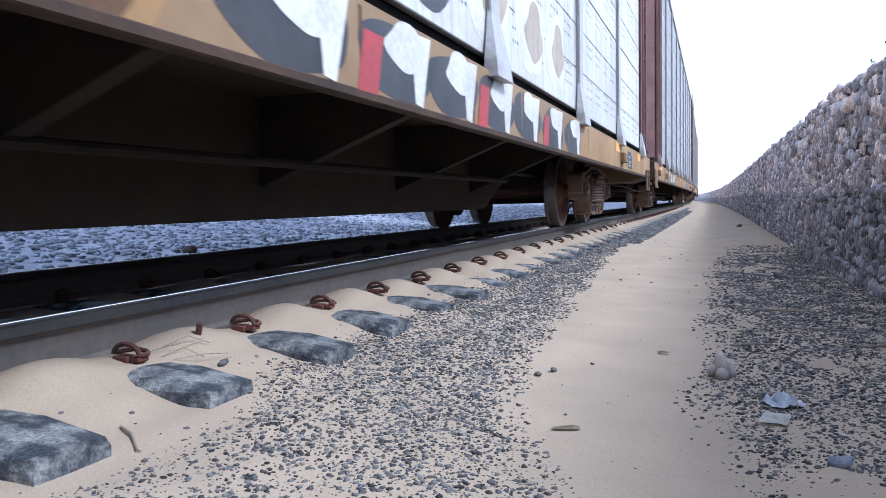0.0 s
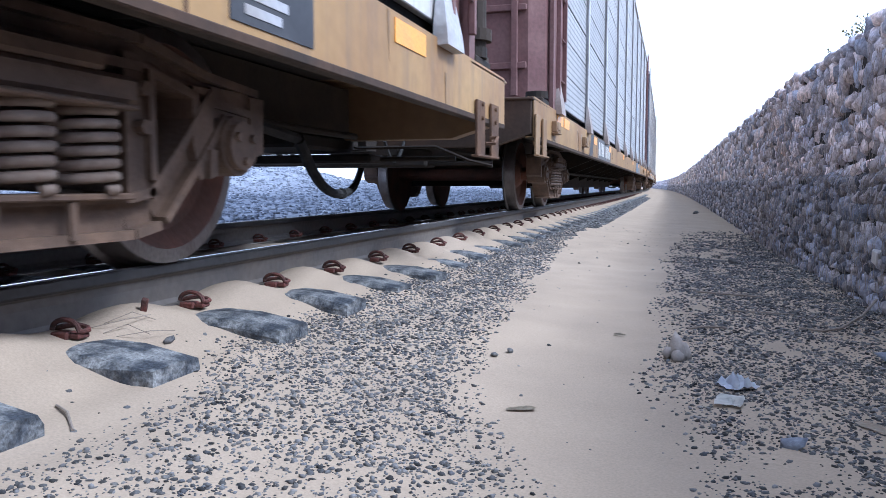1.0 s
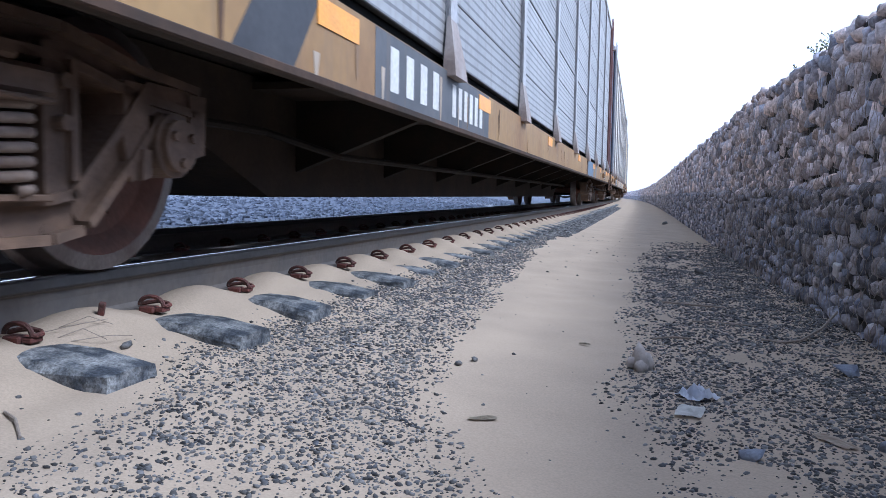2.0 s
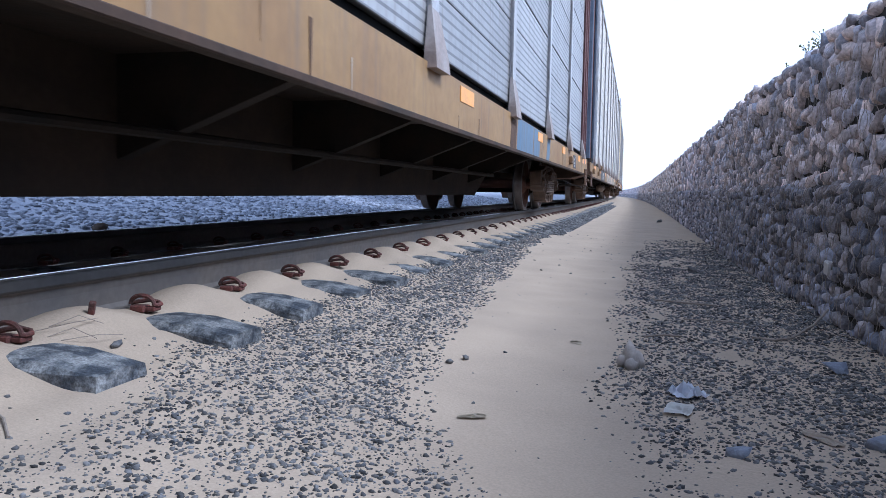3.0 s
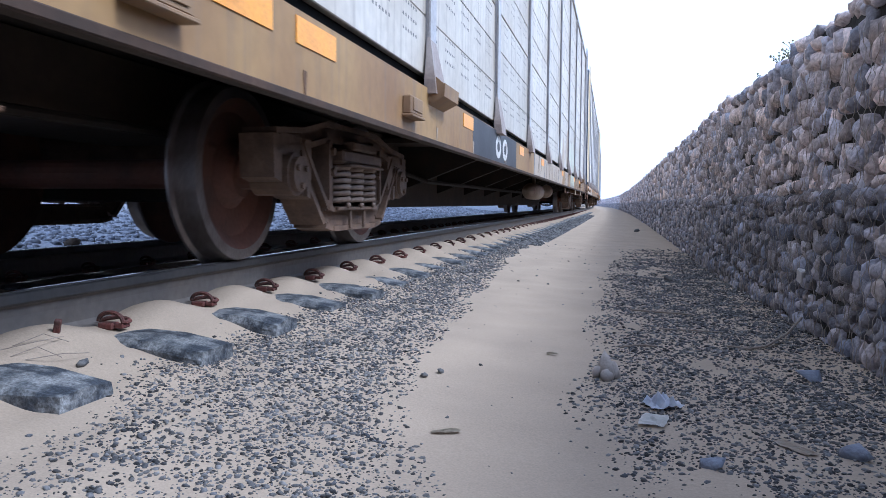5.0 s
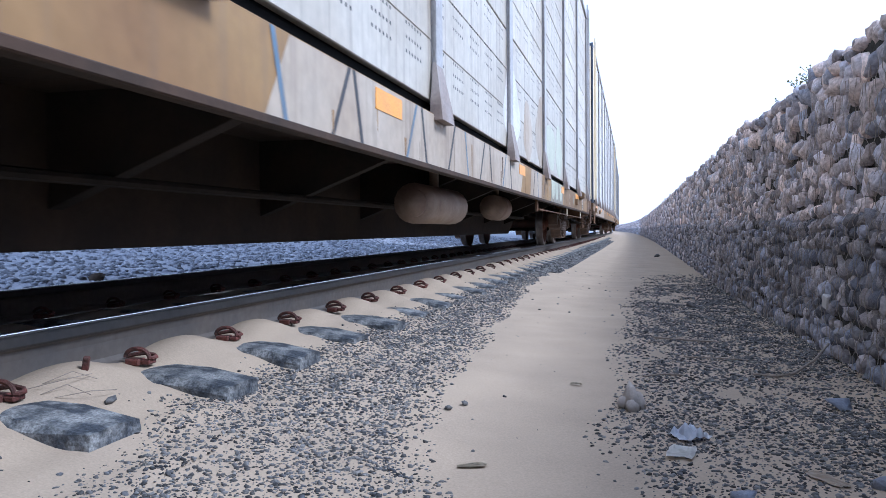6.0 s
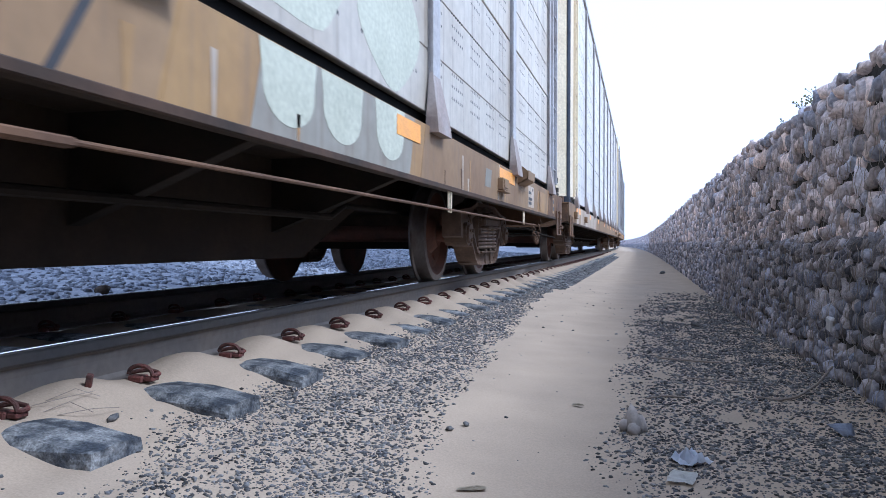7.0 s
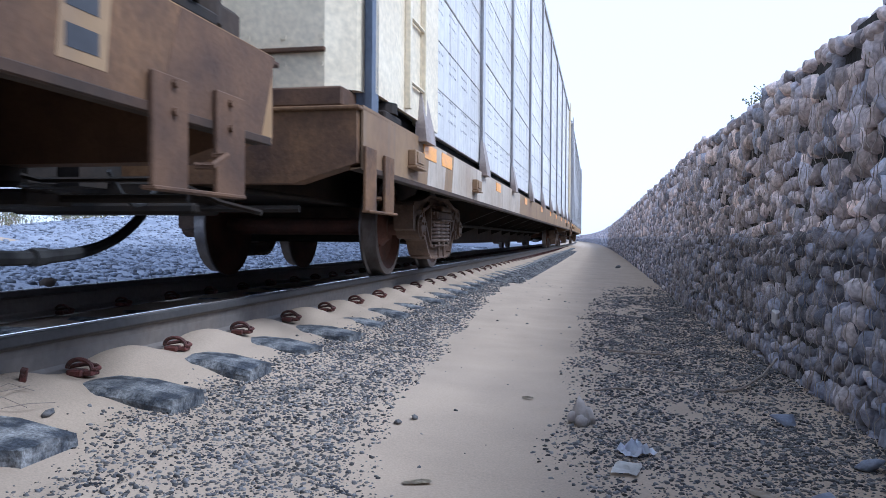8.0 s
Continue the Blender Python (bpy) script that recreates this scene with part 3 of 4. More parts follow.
def coil(bm, y, z0, z1, r, turns, wire):
    pts = [(r * math.cos(a), y + r * math.sin(a), z0 + (z1 - z0) * a / (2 * math.pi * turns)) for a in np.linspace(0, 2 * math.pi * turns, int(turns * 14))]
    tube(bm, pts, wire, 6)


def make_truck(car, y):
    truck = part("truck", shared("bolster", lambda bm: (box(bm, -1.05, 1.05, -0.17, 0.17, 0.42, 0.68, 0.02), box(bm, -0.3, 0.3, -0.3, 0.3, 0.66, 0.80, 0.02)), CAST), None, car, "grimy cast steel truck bolster", pose(0, y, 0))
    for s in (1, -1):
        part("side_frame", shared("side_frame", side_frame, CAST), None, truck, "cast steel side frame brown with grime", pose(s * 0.995, 0, 0))
        for yy in (-0.225, 0.0, 0.225):
            part("spring", shared("spring", lambda bm: coil(bm, 0, 0.27, 0.50, 0.088, 6.5, 0.0145), SPRING, True), None, truck, "", pose(s * 1.03, yy, 0))
        part("bolster_end", shared("bolster_end", lambda bm: (box(bm, -0.10, 0.10, -0.34, 0.34, 0.50, 0.58, 0.015), box(bm, -0.04, 0.125, -0.30, 0.30, 0.485, 0.50, 0.005), box(bm, -0.04, 0.11, -0.2, 0.2, 0.58, 0.63, 0.01)), CAST), None, truck, "", pose(s * 1.04, 0, 0))
        for yy in (-0.89, 0.89):
            def cap(bm, s=s):
                tube(bm, [(-0.10, 0, 0), (0.10, 0, 0)], 0.105, 18)
                tube(bm, [(0.10, 0, 0), (0.125, 0, 0)], 0.085, 18)
                for k in range(3):
                    a = 2 * math.pi * k / 3 + 0.5
                    tube(bm, [(0.12, 0.055 * math.cos(a), 0.055 * math.sin(a)), (0.14, 0.055 * math.cos(a), 0.055 * math.sin(a))], 0.016, 6)
            part("axle_box", shared("axle_box", cap, CAST), None, truck, "", pose(s * 1.0, yy, WHEEL_R, 0, 0, 0 if s > 0 else 180))
    sets = []
    for yy in (-0.89, 0.89):
        ob = part("wheelset", shared("wheelset", wheelset, [WHEEL, TREAD], False), None, truck, "rust-brown steel wheels on an axle", pose(0, yy, WHEEL_R))
        sets.append((ob, yy))
    part("brake_beam", shared("brake_beam", lambda bm: (box(bm, -0.75, 0.75, -0.40, -0.34, 0.28, 0.36, 0.01), box(bm, -0.75, 0.75, 0.34, 0.40, 0.28, 0.36, 0.01)), UNDER), None, truck)
    return sets


W = 1.44                            # half width of the car
Z0, Z1, ZP = 0.666, 0.995, 1.08       # sill foot, sill top, foot of the screens, from the rail
ROOF = 5.35
BAYS = 9
RACK = 12.85                        # half length of the rack


def sill(bm):
    """Rolled side channel: painted web, back and flange blackened for the shade beneath."""
    prism(bm, [(W - 0.010, Z0 + 0.012), (W - 0.005, Z0), (W, Z0 + 0.006), (W, Z1), (W - 0.08, Z1), (W - 0.08, Z1 - 0.012), (W - 0.012, Z1 - 0.012), (W - 0.012, Z0 + 0.014), (W - 0.07, Z0 + 0.014), (W - 0.07, Z0)], "y", -HALF + 0.05, HALF - 0.05)
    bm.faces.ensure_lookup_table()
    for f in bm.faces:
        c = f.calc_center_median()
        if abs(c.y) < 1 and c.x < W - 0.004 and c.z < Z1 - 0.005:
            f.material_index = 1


def screen(bm, w, h):
    """One sheet with folded edges and shallow pressed steps."""
    n = max(2, round(h / 0.37))
    pts = []
    for i in range(n):
        z0, z1 = h * i / n, h * (i + 1) / n
        pts += [(0.012, z0 + 0.004), (0.018, z0 + 0.009), (0.018, z1 - 0.009), (0.012, z1 - 0.004)]
    pts += [(-0.02, h - 0.004), (-0.02, 0.004)]
    prism(bm, pts, "y", -w / 2, w / 2)


def post(bm):
    box(bm, -0.03, 0.028, -0.055, 0.055, ZP, ROOF - 0.15, 0.008)
    box(bm, 0.028, 0.04, -0.075, 0.075, ZP + 0.05, ROOF - 0.2)


def gusset(bm):
    """A bent foot plate that flares outward from the post over the gap, with folded edges."""
    lo = [bm.verts.new(p) for p in ((0.085, -0.16, 0.0), (0.085, 0.14, 0.0), (0.075, 0.13, 0.09), (0.025, 0.075, 0.36), (0.025, -0.075, 0.36), (0.075, -0.15, 0.09))]
    back = [bm.verts.new((0.005, v.co.y * 0.96, v.co.z)) for v in lo]
    bm.faces.new((lo[0], lo[1], lo[2], lo[5]))
    bm.faces.new((lo[5], lo[2], lo[3], lo[4]))
    bm.faces.new(back[::-1])
    for k in range(6):
        bm.faces.new((lo[k], back[k], back[(k + 1) % 6], lo[(k + 1) % 6]))


def sill_lip(bm):
    """Rusty rolled edge along the foot of the side sill."""
    box(bm, W - 0.012, W + 0.005, -HALF + 0.06, HALF - 0.06, Z0 - 0.006, Z0 + 0.026, 0.004)


def step_iron(bm):
    """A corner sill step: two plates that hang down, with a thin tread between."""
    box(bm, -0.008, 0.008, -0.27, -0.09, -0.215, 0.10, 0.003)
    box(bm, -0.008, 0.008, 0.08, 0.27, -0.215, 0.11, 0.003)
    box(bm, -0.03, 0.014, -0.27, 0.27, -0.225, -0.212, 0.003)
    for y in (-0.17, 0.16):
        for z in (0.0, 0.08):
            tube(bm, [(0.006, y, z), (0.022, y, z)], 0.013, 8)
    tube(bm, [(0.0, -0.04, -0.14), (0.05, -0.03, -0.14), (0.05, 0.06, -0.10), (0.0, 0.07, -0.10)], 0.011, 6)


def ladder(bm, rungs=11):
    for y in (-0.21, 0.21):
        box(bm, -0.02, 0.02, y - 0.02, y + 0.02, 0.0, 4.4, 0.004)
    for k in range(rungs):
        z = 0.18 + 0.4 * k
        tube(bm, [(0.0, -0.21, z), (0.0, 0.21, z)], 0.011, 6)


def end_leaf(bm):
    """Upright sheet that wraps the rack's corners."""
    pts = [(-1.41, 0.0), (-1.36, 0.12), (-1.22, 0.22), (0, 0.26), (1.22, 0.22), (1.36, 0.12), (1.41, 0.0), (1.37, -0.03), (0, 0.2), (-1.37, -0.03)]
    prism(bm, pts, "z", 1.095, ROOF - 0.2)


def make_end_door(car, mat, e, back):
    door = part("end_door", shared(("end_door", mat.name), end_leaf, mat), None, car, "", pose(0, e * (RACK - back), 0, 0, 0, 0 if e > 0 else 180))
    if mat is CREAM:
        for z in (1.22, 1.36, 2.1, 2.9):
            for k in range(13):
                x = -1.2 + 0.2 * k
                part("rivet", shared("rivet", lambda bm: tube(bm, [(0, 0, 0), (0, 0.010, 0)], 0.016, 6), mat), None, door, "", pose(x, 0.255 - 0.034 * abs(x), z))
        part("door_seam", shared("door_seam", lambda bm: box(bm, -1.23, 1.23, 0.0, 0.03, -0.012, 0.012, 0.004), RUST), None, door, "dark seam across the door", pose(0, 0.225, 1.29))
    for x in (-1.1, -0.74, -0.37, 0.0, 0.37, 0.74, 1.1) if mat is not CREAM else ():
        part("door_rib", shared(("door_rib", mat.name), lambda bm: box(bm, -0.03, 0.03, -0.02, 0.025, 1.105, ROOF - 0.22, 0.006), mat), None, door, "", pose(x, 0.255, 0))
    for z in (ZP + 0.3, 1.9, 3.1, 4.3) if mat is not CREAM else ():
        part("door_bar", shared(("door_bar", mat.name), lambda bm: box(bm, -1.21, 1.21, -0.015, 0.022, -0.03, 0.03, 0.006), mat), None, door, "", pose(0, 0.245, z))
    part("door_foot", shared("door_foot", lambda bm: (box(bm, -1.34, 1.34, 0.02, 0.29, 0.989, 1.09, 0.01)), RUST), None, door)


def patch(bm, pts, x):
    """Flat spray paint on the side, a closed outline of (y, z)."""
    prism(bm, pts, "x", x, x + 0.0008)


def oval(y, z, ry, rz, k=22, wob=0.0, seed=0):
    r = random.Random(seed)
    ph = r.uniform(0, 6)
    return [(y + ry * math.cos(a) * (1 + wob * math.sin(3 * a + ph)), z + rz * math.sin(a) * (1 + wob * math.cos(2 * a + ph))) for a in [2 * math.pi * i / k for i in range(k)]]


def make_car(style):
    car = new("autorack_car")
    tagged(car, style["label"], "railway car", "cars of the passing train")
    P = PANEL[style["panel"]]
    yellow = style.get("sill", YELLOW)
    for s in (1, -1):
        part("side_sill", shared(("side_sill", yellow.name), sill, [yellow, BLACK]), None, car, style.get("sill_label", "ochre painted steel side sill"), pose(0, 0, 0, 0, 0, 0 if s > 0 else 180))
        part("sill_lip", shared("sill_lip", sill_lip, LIP), None, car, "rust-brown lower edge of the sill", pose(0, 0, 0, 0, 0, 0 if s > 0 else 180))
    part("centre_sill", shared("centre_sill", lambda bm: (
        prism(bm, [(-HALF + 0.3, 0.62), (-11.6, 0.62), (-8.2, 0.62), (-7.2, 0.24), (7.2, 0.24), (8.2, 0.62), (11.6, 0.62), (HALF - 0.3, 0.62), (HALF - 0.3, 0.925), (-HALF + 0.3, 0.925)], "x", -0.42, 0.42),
        box(bm, -1.34, 1.34, -7.4, 7.4, 0.845, 0.885)), BLACK), None, car, "grimy centre sill, darkened for the shade under the car")
    part("deck", shared("deck", lambda bm: box(bm, -1.42, 1.42, -RACK - 0.1, RACK + 0.1, 0.935, 0.962), UNDER), None, car, "underside of the deck with its shade in the colour")
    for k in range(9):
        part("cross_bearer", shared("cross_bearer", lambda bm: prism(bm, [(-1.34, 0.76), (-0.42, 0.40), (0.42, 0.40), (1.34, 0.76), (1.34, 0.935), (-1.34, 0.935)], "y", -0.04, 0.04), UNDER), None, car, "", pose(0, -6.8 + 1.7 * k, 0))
    # near-black strips stand in for the shade inside the gap
    part("slot", shared("slot", lambda bm: (box(bm, W - 0.085, W - 0.078, -RACK, RACK, Z1 - 0.01, ZP + 0.03), box(bm, -W + 0.078, -W + 0.085, -RACK, RACK, Z1 - 0.01, ZP + 0.03), box(bm, W - 0.075, W - 0.012, -RACK, RACK, Z1 + 0.0015, Z1 + 0.005), box(bm, -W + 0.012, -W + 0.075, -RACK, RACK, Z1 + 0.0015, Z1 + 0.005)), GAP_SHADE), None, car, "black strips for the shade in the gap under the screens")
    # rack
    w = 2 * (RACK - 0.55) / BAYS
    rows = ((ZP, 1.11), (ZP + 1.12, 1.11), (ZP + 2.24, 1.11), (ZP + 3.36, 0.78))
    for s in (1, -1):
        for k in range(BAYS):
            y = -RACK + 0.55 + w * (k + 0.5)
            for z, h in rows:
                part("screen_panel", shared(("screen_panel", P.name, h), lambda bm, h=h: screen(bm, w - 0.03, h), P), None, car, "", pose(s * (W - 0.055), y, z, 0, 0, 0 if s > 0 else 180))
        for k in range(BAYS + 1):
            y = -RACK + 0.55 + w * k
            mat = style["posts"] if k in (0, BAYS) else GREY_PAINT
            part("post", shared(("post", mat.name), post, mat), None, car, "", pose(s * (W - 0.04), y, 0, 0, 0, 0 if s > 0 else 180))
            part("gusset", shared(("gusset", style["gusset"].name), gusset, style["gusset"]), None, car, "", pose(s * (W - 0.028), y, Z1 - 0.035, 0, 0, 0 if s > 0 else 180))
        for e in (1, -1):
            door = style["front"] if e < 0 else style["rear"]
            door = style.get("corner", door) if e < 0 else door
            back = style.get("front_back", 0.32) if e < 0 else 0.0
            sheet = style["front"] if e < 0 else style["rear"]
            reach = 0.34 if back > 0 else 0.80
            part("corner_post", shared(("corner_post", door.name), lambda bm: (box(bm, -0.06, 0.06, -0.06, 0.06, 0.989, ROOF - 0.1, 0.01), box(bm, 0.03, 0.065, -0.09, -0.06, 0.989, ROOF - 0.1)), door), None, car, "", pose(s * (W - 0.07), e * (RACK - back), 0, 0, 0, 0 if s > 0 else 180))
            part("corner_sheet", shared(("corner_sheet", sheet.name, e, reach), lambda bm, half=0.22 if e > 0 else reach: box(bm, -0.012, 0.012, -half, half, ZP + 0.02, ROOF - 0.15), sheet), None, car, "", pose(s * (W - (0.08 if e > 0 else 0.022)), e * (RACK - (0.29 if e > 0 else 1.05 - reach)), 0))
            part("ladder", shared(("ladder", style.get("ladder", door).name), ladder, style.get("ladder", door)), None, car, "", pose(s * (W + 0.01), e * (RACK - 0.29 - (back * 1.2 if back > 0 else 0.0)), ZP + 0.04))
            part("step_iron", shared(("step_iron", (style["steps"] if e > 0 else style.get("front_steps", style["steps"])).name), step_iron, style["steps"] if e > 0 else style.get("front_steps", style["steps"])), None, car, "rust-brown hanging corner step", pose(s * (W + 0.014), e * (HALF - (0.58 if e > 0 else 0.30)), Z0 + 0.01 + (style.get("step_up", 0.0) if e < 0 else 0.0), 0, 0, 0 if s * e > 0 else 180))
            part("corner_bracket", shared("corner_bracket", lambda bm: (box(bm, -0.14, 0.05, -0.18, 0.18, 0.0, 0.05, 0.01), tube(bm, [(-0.03, 0, 0.05), (-0.03, 0, 0.11)], 0.10, 14)), UNDER), None, car, "", pose(s * (W - 0.05), e * (RACK + 0.22), 0.988))
    for s in (1, -1):
        part("door_hinge", shared("door_hinge", lambda bm: (tube(bm, [(0, 0, 0.05), (0, 0, 0.62)], 0.075, 14), tube(bm, [(0, 0, 0.20), (0, 0, 0.27)], 0.11, 14), box(bm, -0.20, 0.04, -0.32, 0.24, 0.0, 0.15, 0.02), box(bm, -0.05, 0.03, -0.45, 0.0, 0.28, 0.40, 0.015)), BLACK), None, car, "dark greasy end door hinge", pose(s * (W - 0.13), RACK + 0.50, 0.989))
    part("roof", shared("roof", lambda bm: prism(bm, [(-W, ROOF - 0.15), (W, ROOF - 0.15), (W, ROOF - 0.05), (1.1, ROOF + 0.12), (0, ROOF + 0.2), (-1.1, ROOF + 0.12), (-W, ROOF - 0.05)], "y", -RACK, RACK), GREY_PAINT), None, car, "grey arched sheet metal roof")
    for e in (1, -1):
        door = style["front_door"] if e < 0 else style["rear_door"]
        make_end_door(car, door, e, style.get("front_back", 0.32) if e < 0 else 0.0)
        ends = style["ends"]
        part("end_sill", shared(("end_sill", ends.name), lambda bm: (prism(bm, [(-W + 0.02, 0.70), (-W + 0.35, 0.60), (W - 0.35, 0.60), (W - 0.02, 0.70), (W - 0.02, 0.965), (-W + 0.02, 0.965)], "y", -0.08, 0.06), box(bm, -W, W, -0.86, 0.08, 0.965, 0.987, 0.006)), ends), None, car, "", pose(0, e * (HALF - 0.06), 0, 0, 0, 0 if e > 0 else 180))
        part("end_handrail", shared("end_handrail", lambda bm: tube(bm, [(0.55, 0.05, 0.86), (0.55, 0.12, 0.86), (1.22, 0.12, 0.89), (1.22, 0.05, 0.89)], 0.014, 8), CREAM), None, car, "", pose(0, e * HALF, 0, 0, 0, 0 if e > 0 else 180))
        part("coupler", shared("coupler", lambda bm: (box(bm, -0.11, 0.11, -0.5, 0.30, 0.60, 0.80, 0.03), prism(bm, [(-0.2, 0.25), (0.14, 0.25), (0.2, 0.36), (0.08, 0.46), (-0.02, 0.40), (-0.2, 0.46)], "z", 0.56, 0.84)), UNDER), None, car, "dark steel coupler", pose(0, e * HALF, 0, 0, 0, 0 if e > 0 else 180))
        def hose(bm):
            tube(bm, [(0.55 * (1 - a) + 0.01, -1.3 + 1.77 * a, 0.54 - 0.32 * (1 - (1 - a) ** 2.6)) for a in np.linspace(0, 1.0, 20)], 0.034, 8)
            tube(bm, [(0.06, 0.36, 0.222), (0.02, 0.47, 0.22)], 0.043, 8)
            tube(bm, [(0.55, -1.9, 0.60), (0.55, -1.28, 0.54)], 0.030, 8)
        part("air_hose", shared("air_hose", hose, RUBBER), None, car, "black rubber brake hose", pose(0, e * HALF, 0, 0, 0, 0 if e > 0 else 180))
        part("signal_cable", shared("signal_cable", lambda bm: tube(bm, [(-0.35, -0.05 + 0.5 * a, 0.70 - 0.22 * math.sin(math.pi * a * 0.9)) for a in np.linspace(0, 1.0, 12)], 0.014, 6), RUBBER), None, car, "", pose(0, e * HALF, 0, 0, 0, 0 if e > 0 else 180))
        part("draft_gear", shared("draft_gear", lambda bm: (box(bm, -0.32, 0.32, -0.9, 0.02, 0.52, 0.62, 0.02), box(bm, -0.55, 0.55, -0.25, 0.03, 0.44, 0.50, 0.015), tube(bm, [(-1.1, -0.05, 0.47), (1.1, -0.05, 0.47)], 0.018, 8)), UNDER), None, car, "", pose(0, e * HALF, 0, 0, 0, 0 if e > 0 else 180))
        part("uncoupling_rod", shared("uncoupling_rod", lambda bm: tube(bm, [(0.05, 0.1, 0.62), (0.3, 0.14, 0.56), (0.9, 0.14, 0.56), (1.15, 0.12, 0.46), (1.32, 0.12, 0.42)], 0.012, 6), UNDER), None, car, "", pose(0, e * HALF, 0, 0, 0, 0 if e > 0 else 180))
    if "wrap" in style:
        for s in (1, -1):
            part("corner_panel", shared("corner_panel", lambda bm: box(bm, -0.19, 0.19, -0.05, 0.03, 1.105, ROOF - 0.2, 0.02), style["wrap"]), None, car, "navy sheet round the corner", pose(s * (W - 0.26), -RACK + 0.10, 0))
    # small fittings on the sill
    for y in style.get("reflectors", (-12.1, -11.5, -8.4, -5.0, -1.6, 1.2, 3.6, 6.5, 9.45, 11.76)):
        part("reflector", shared("reflector", lambda bm: box(bm, 0.0, 0.004, -0.2, 0.2, -0.05, 0.05), REFLECT), None, car, "amber reflective strip", pose(W + 0.001, y, Z1 - 0.075))
    def pocket(bm):
        """An open-topped trough of bent plate with two end plates."""
        prism(bm, [(0, 0.0), (0.10, 0.05), (0.105, 0.13), (0.093, 0.13), (0.088, 0.06), (0, 0.012)], "y", -0.21, 0.21)
        for y in (-0.21, 0.198):
            prism(bm, [(0, 0.0), (0.098, 0.052), (0.093, 0.13), (0.05, 0.17), (0, 0.17)], "y", y, y + 0.012)
    def bracket(bm):
        """A small welded box with a lip along its foot."""
        box(bm, 0.0, 0.05, -0.13, 0.13, -0.05, 0.05, 0.006)
        box(bm, 0.0, 0.062, -0.14, 0.14, -0.066, -0.052, 0.003)
        box(bm, 0.05, 0.056, -0.09, 0.10, -0.03, 0.04, 0.002)
    for y in (9.95, -9.48) if style.get("brake_rod") else ():
        part("pocket", shared("pocket", pocket, [YELLOW_WORN]), None, car, "worn grey-ochre open plate pocket", pose(W, y, Z1 - 0.10))
    for y in style.get("boxes", (9.7, -10.15, -12.6)):
        part("bracket", shared("bracket", bracket, YELLOW_WORN), None, car, "", pose(W, y, Z0 + 0.16))
    part("stencil_plate", shared("stencil_plate", lambda bm: box(bm, 0, 0.003, -0.2, 0.2, -0.11, 0.11), PALE), None, car, "pale plate with unreadable dark marks", pose(W + 0.001, 10.58, Z0 + 0.16)) if style.get("brake_rod") else part("stencil_plate", shared("dark_stencil_plate", lambda bm: box(bm, 0, 0.003, -0.24, 0.24, -0.11, 0.11), INK), None, car, "dark plate with unreadable pale marks", pose(W + 0.001, 10.58, Z0 + 0.16))
    for k, (y, w) in enumerate(((10.51, 0.10), (10.53, 0.12), (10.50, 0.09), (10.70, 0.03))):
        part("stencil_bar", shared(("stencil_bar", w, "brake_rod" in style), lambda bm, w=w: box(bm, 0, 0.002, -w, w, -0.014, 0.014), INK if "brake_rod" in style else GREY_PAINT), None, car, "", pose(W + 0.0045, y, Z0 + (0.09, 0.135, 0.20, 0.24)[k]))
    for pts, mat, on in style["paint"]:
        bm = bmesh.new()
        patch(bm, pts, W + (0.0005, 0.0018, 0.0031, -0.0368, -0.0355)[on])
        part("spray_paint", bm, mat, car, "")
    for y0, y1, x, z in ((-0.75, 0.45, 1.07, 0.50), (2.6, 3.2, 1.0, 0.56)) if style.get("brake_rod") else ():
        part("air_reservoir", shared(("air_reservoir", y0), lambda bm: (tube(bm, [(0, y0, 0), (0, y0 + 0.04, 0)], 0.10, 18), tube(bm, [(0, y0 + 0.04, 0), (0, y1 - 0.04, 0)], 0.145, 18), tube(bm, [(0, y1 - 0.04, 0), (0, y1, 0)], 0.10, 18), box(bm, -0.03, 0.03, (y0 + y1) / 2 - 0.03, (y0 + y1) / 2 + 0.03, 0.1, 0.35)), TANK, True), None, car, "brown air tank with sunlight put into its colour", pose(x, 0, z))
    part("train_pipe", shared("train_pipe", lambda bm: tube(bm, [(0.55, -13.2, 0.6), (0.55, -7.5, 0.6), (0.7, -6.8, 0.5), (0.7, 7.0, 0.5), (0.55, 7.6, 0.6), (0.55, 13.2, 0.6)], 0.022, 8), UNDER), None, car)
    if style.get("brake_rod"):
        part("brake_rod", shared("brake_rod", lambda bm: tube(bm, [(0, 3.9, -0.115), (0, 7.5, -0.12), (0, 11.1, -0.125)], 0.008, 8), RUST), None, car, "long thin rusty brake rod", pose(W - 0.015, 0, Z0))
        part("rod_bracket", shared("rod_bracket", lambda bm: (box(bm, -0.03, 0.01, 3.55, 3.92, -0.128, -0.104, 0.005), box(bm, -0.05, -0.02, 3.5, 3.58, -0.14, 0.03, 0.004)), RUST), None, car, "rust-red bracket at the rod's end", pose(W - 0.015, 0, Z0))
        for y in (7.2, 10.2):
            part("rod_hanger", shared("rod_hanger", lambda bm: tube(bm, [(0, -0.03, 0.05), (0, -0.03, -0.135), (0, 0.03, -0.135), (0, 0.03, 0.05)], 0.008, 6), CREAM), None, car, "", pose(W - 0.015, y, Z0))
        def link(bm):
            pts = [(0, 0.016 * math.cos(a), 0.026 * math.sin(a)) for a in np.linspace(0, 2 * math.pi, 10)]
            tube(bm, pts, 0.0055, 6)
        for k in range(18):
            a = k / 17
            y, z = 11.1 + 0.65 * a, Z0 - 0.125 - 0.26 * math.sin(math.pi * a) + 0.15 * a
            part("chain_link", shared("chain_link", link, RUST), None, car, "", pose(W - 0.05, y, z, -60 + 120 * a, 0, 90 * (k % 2)))
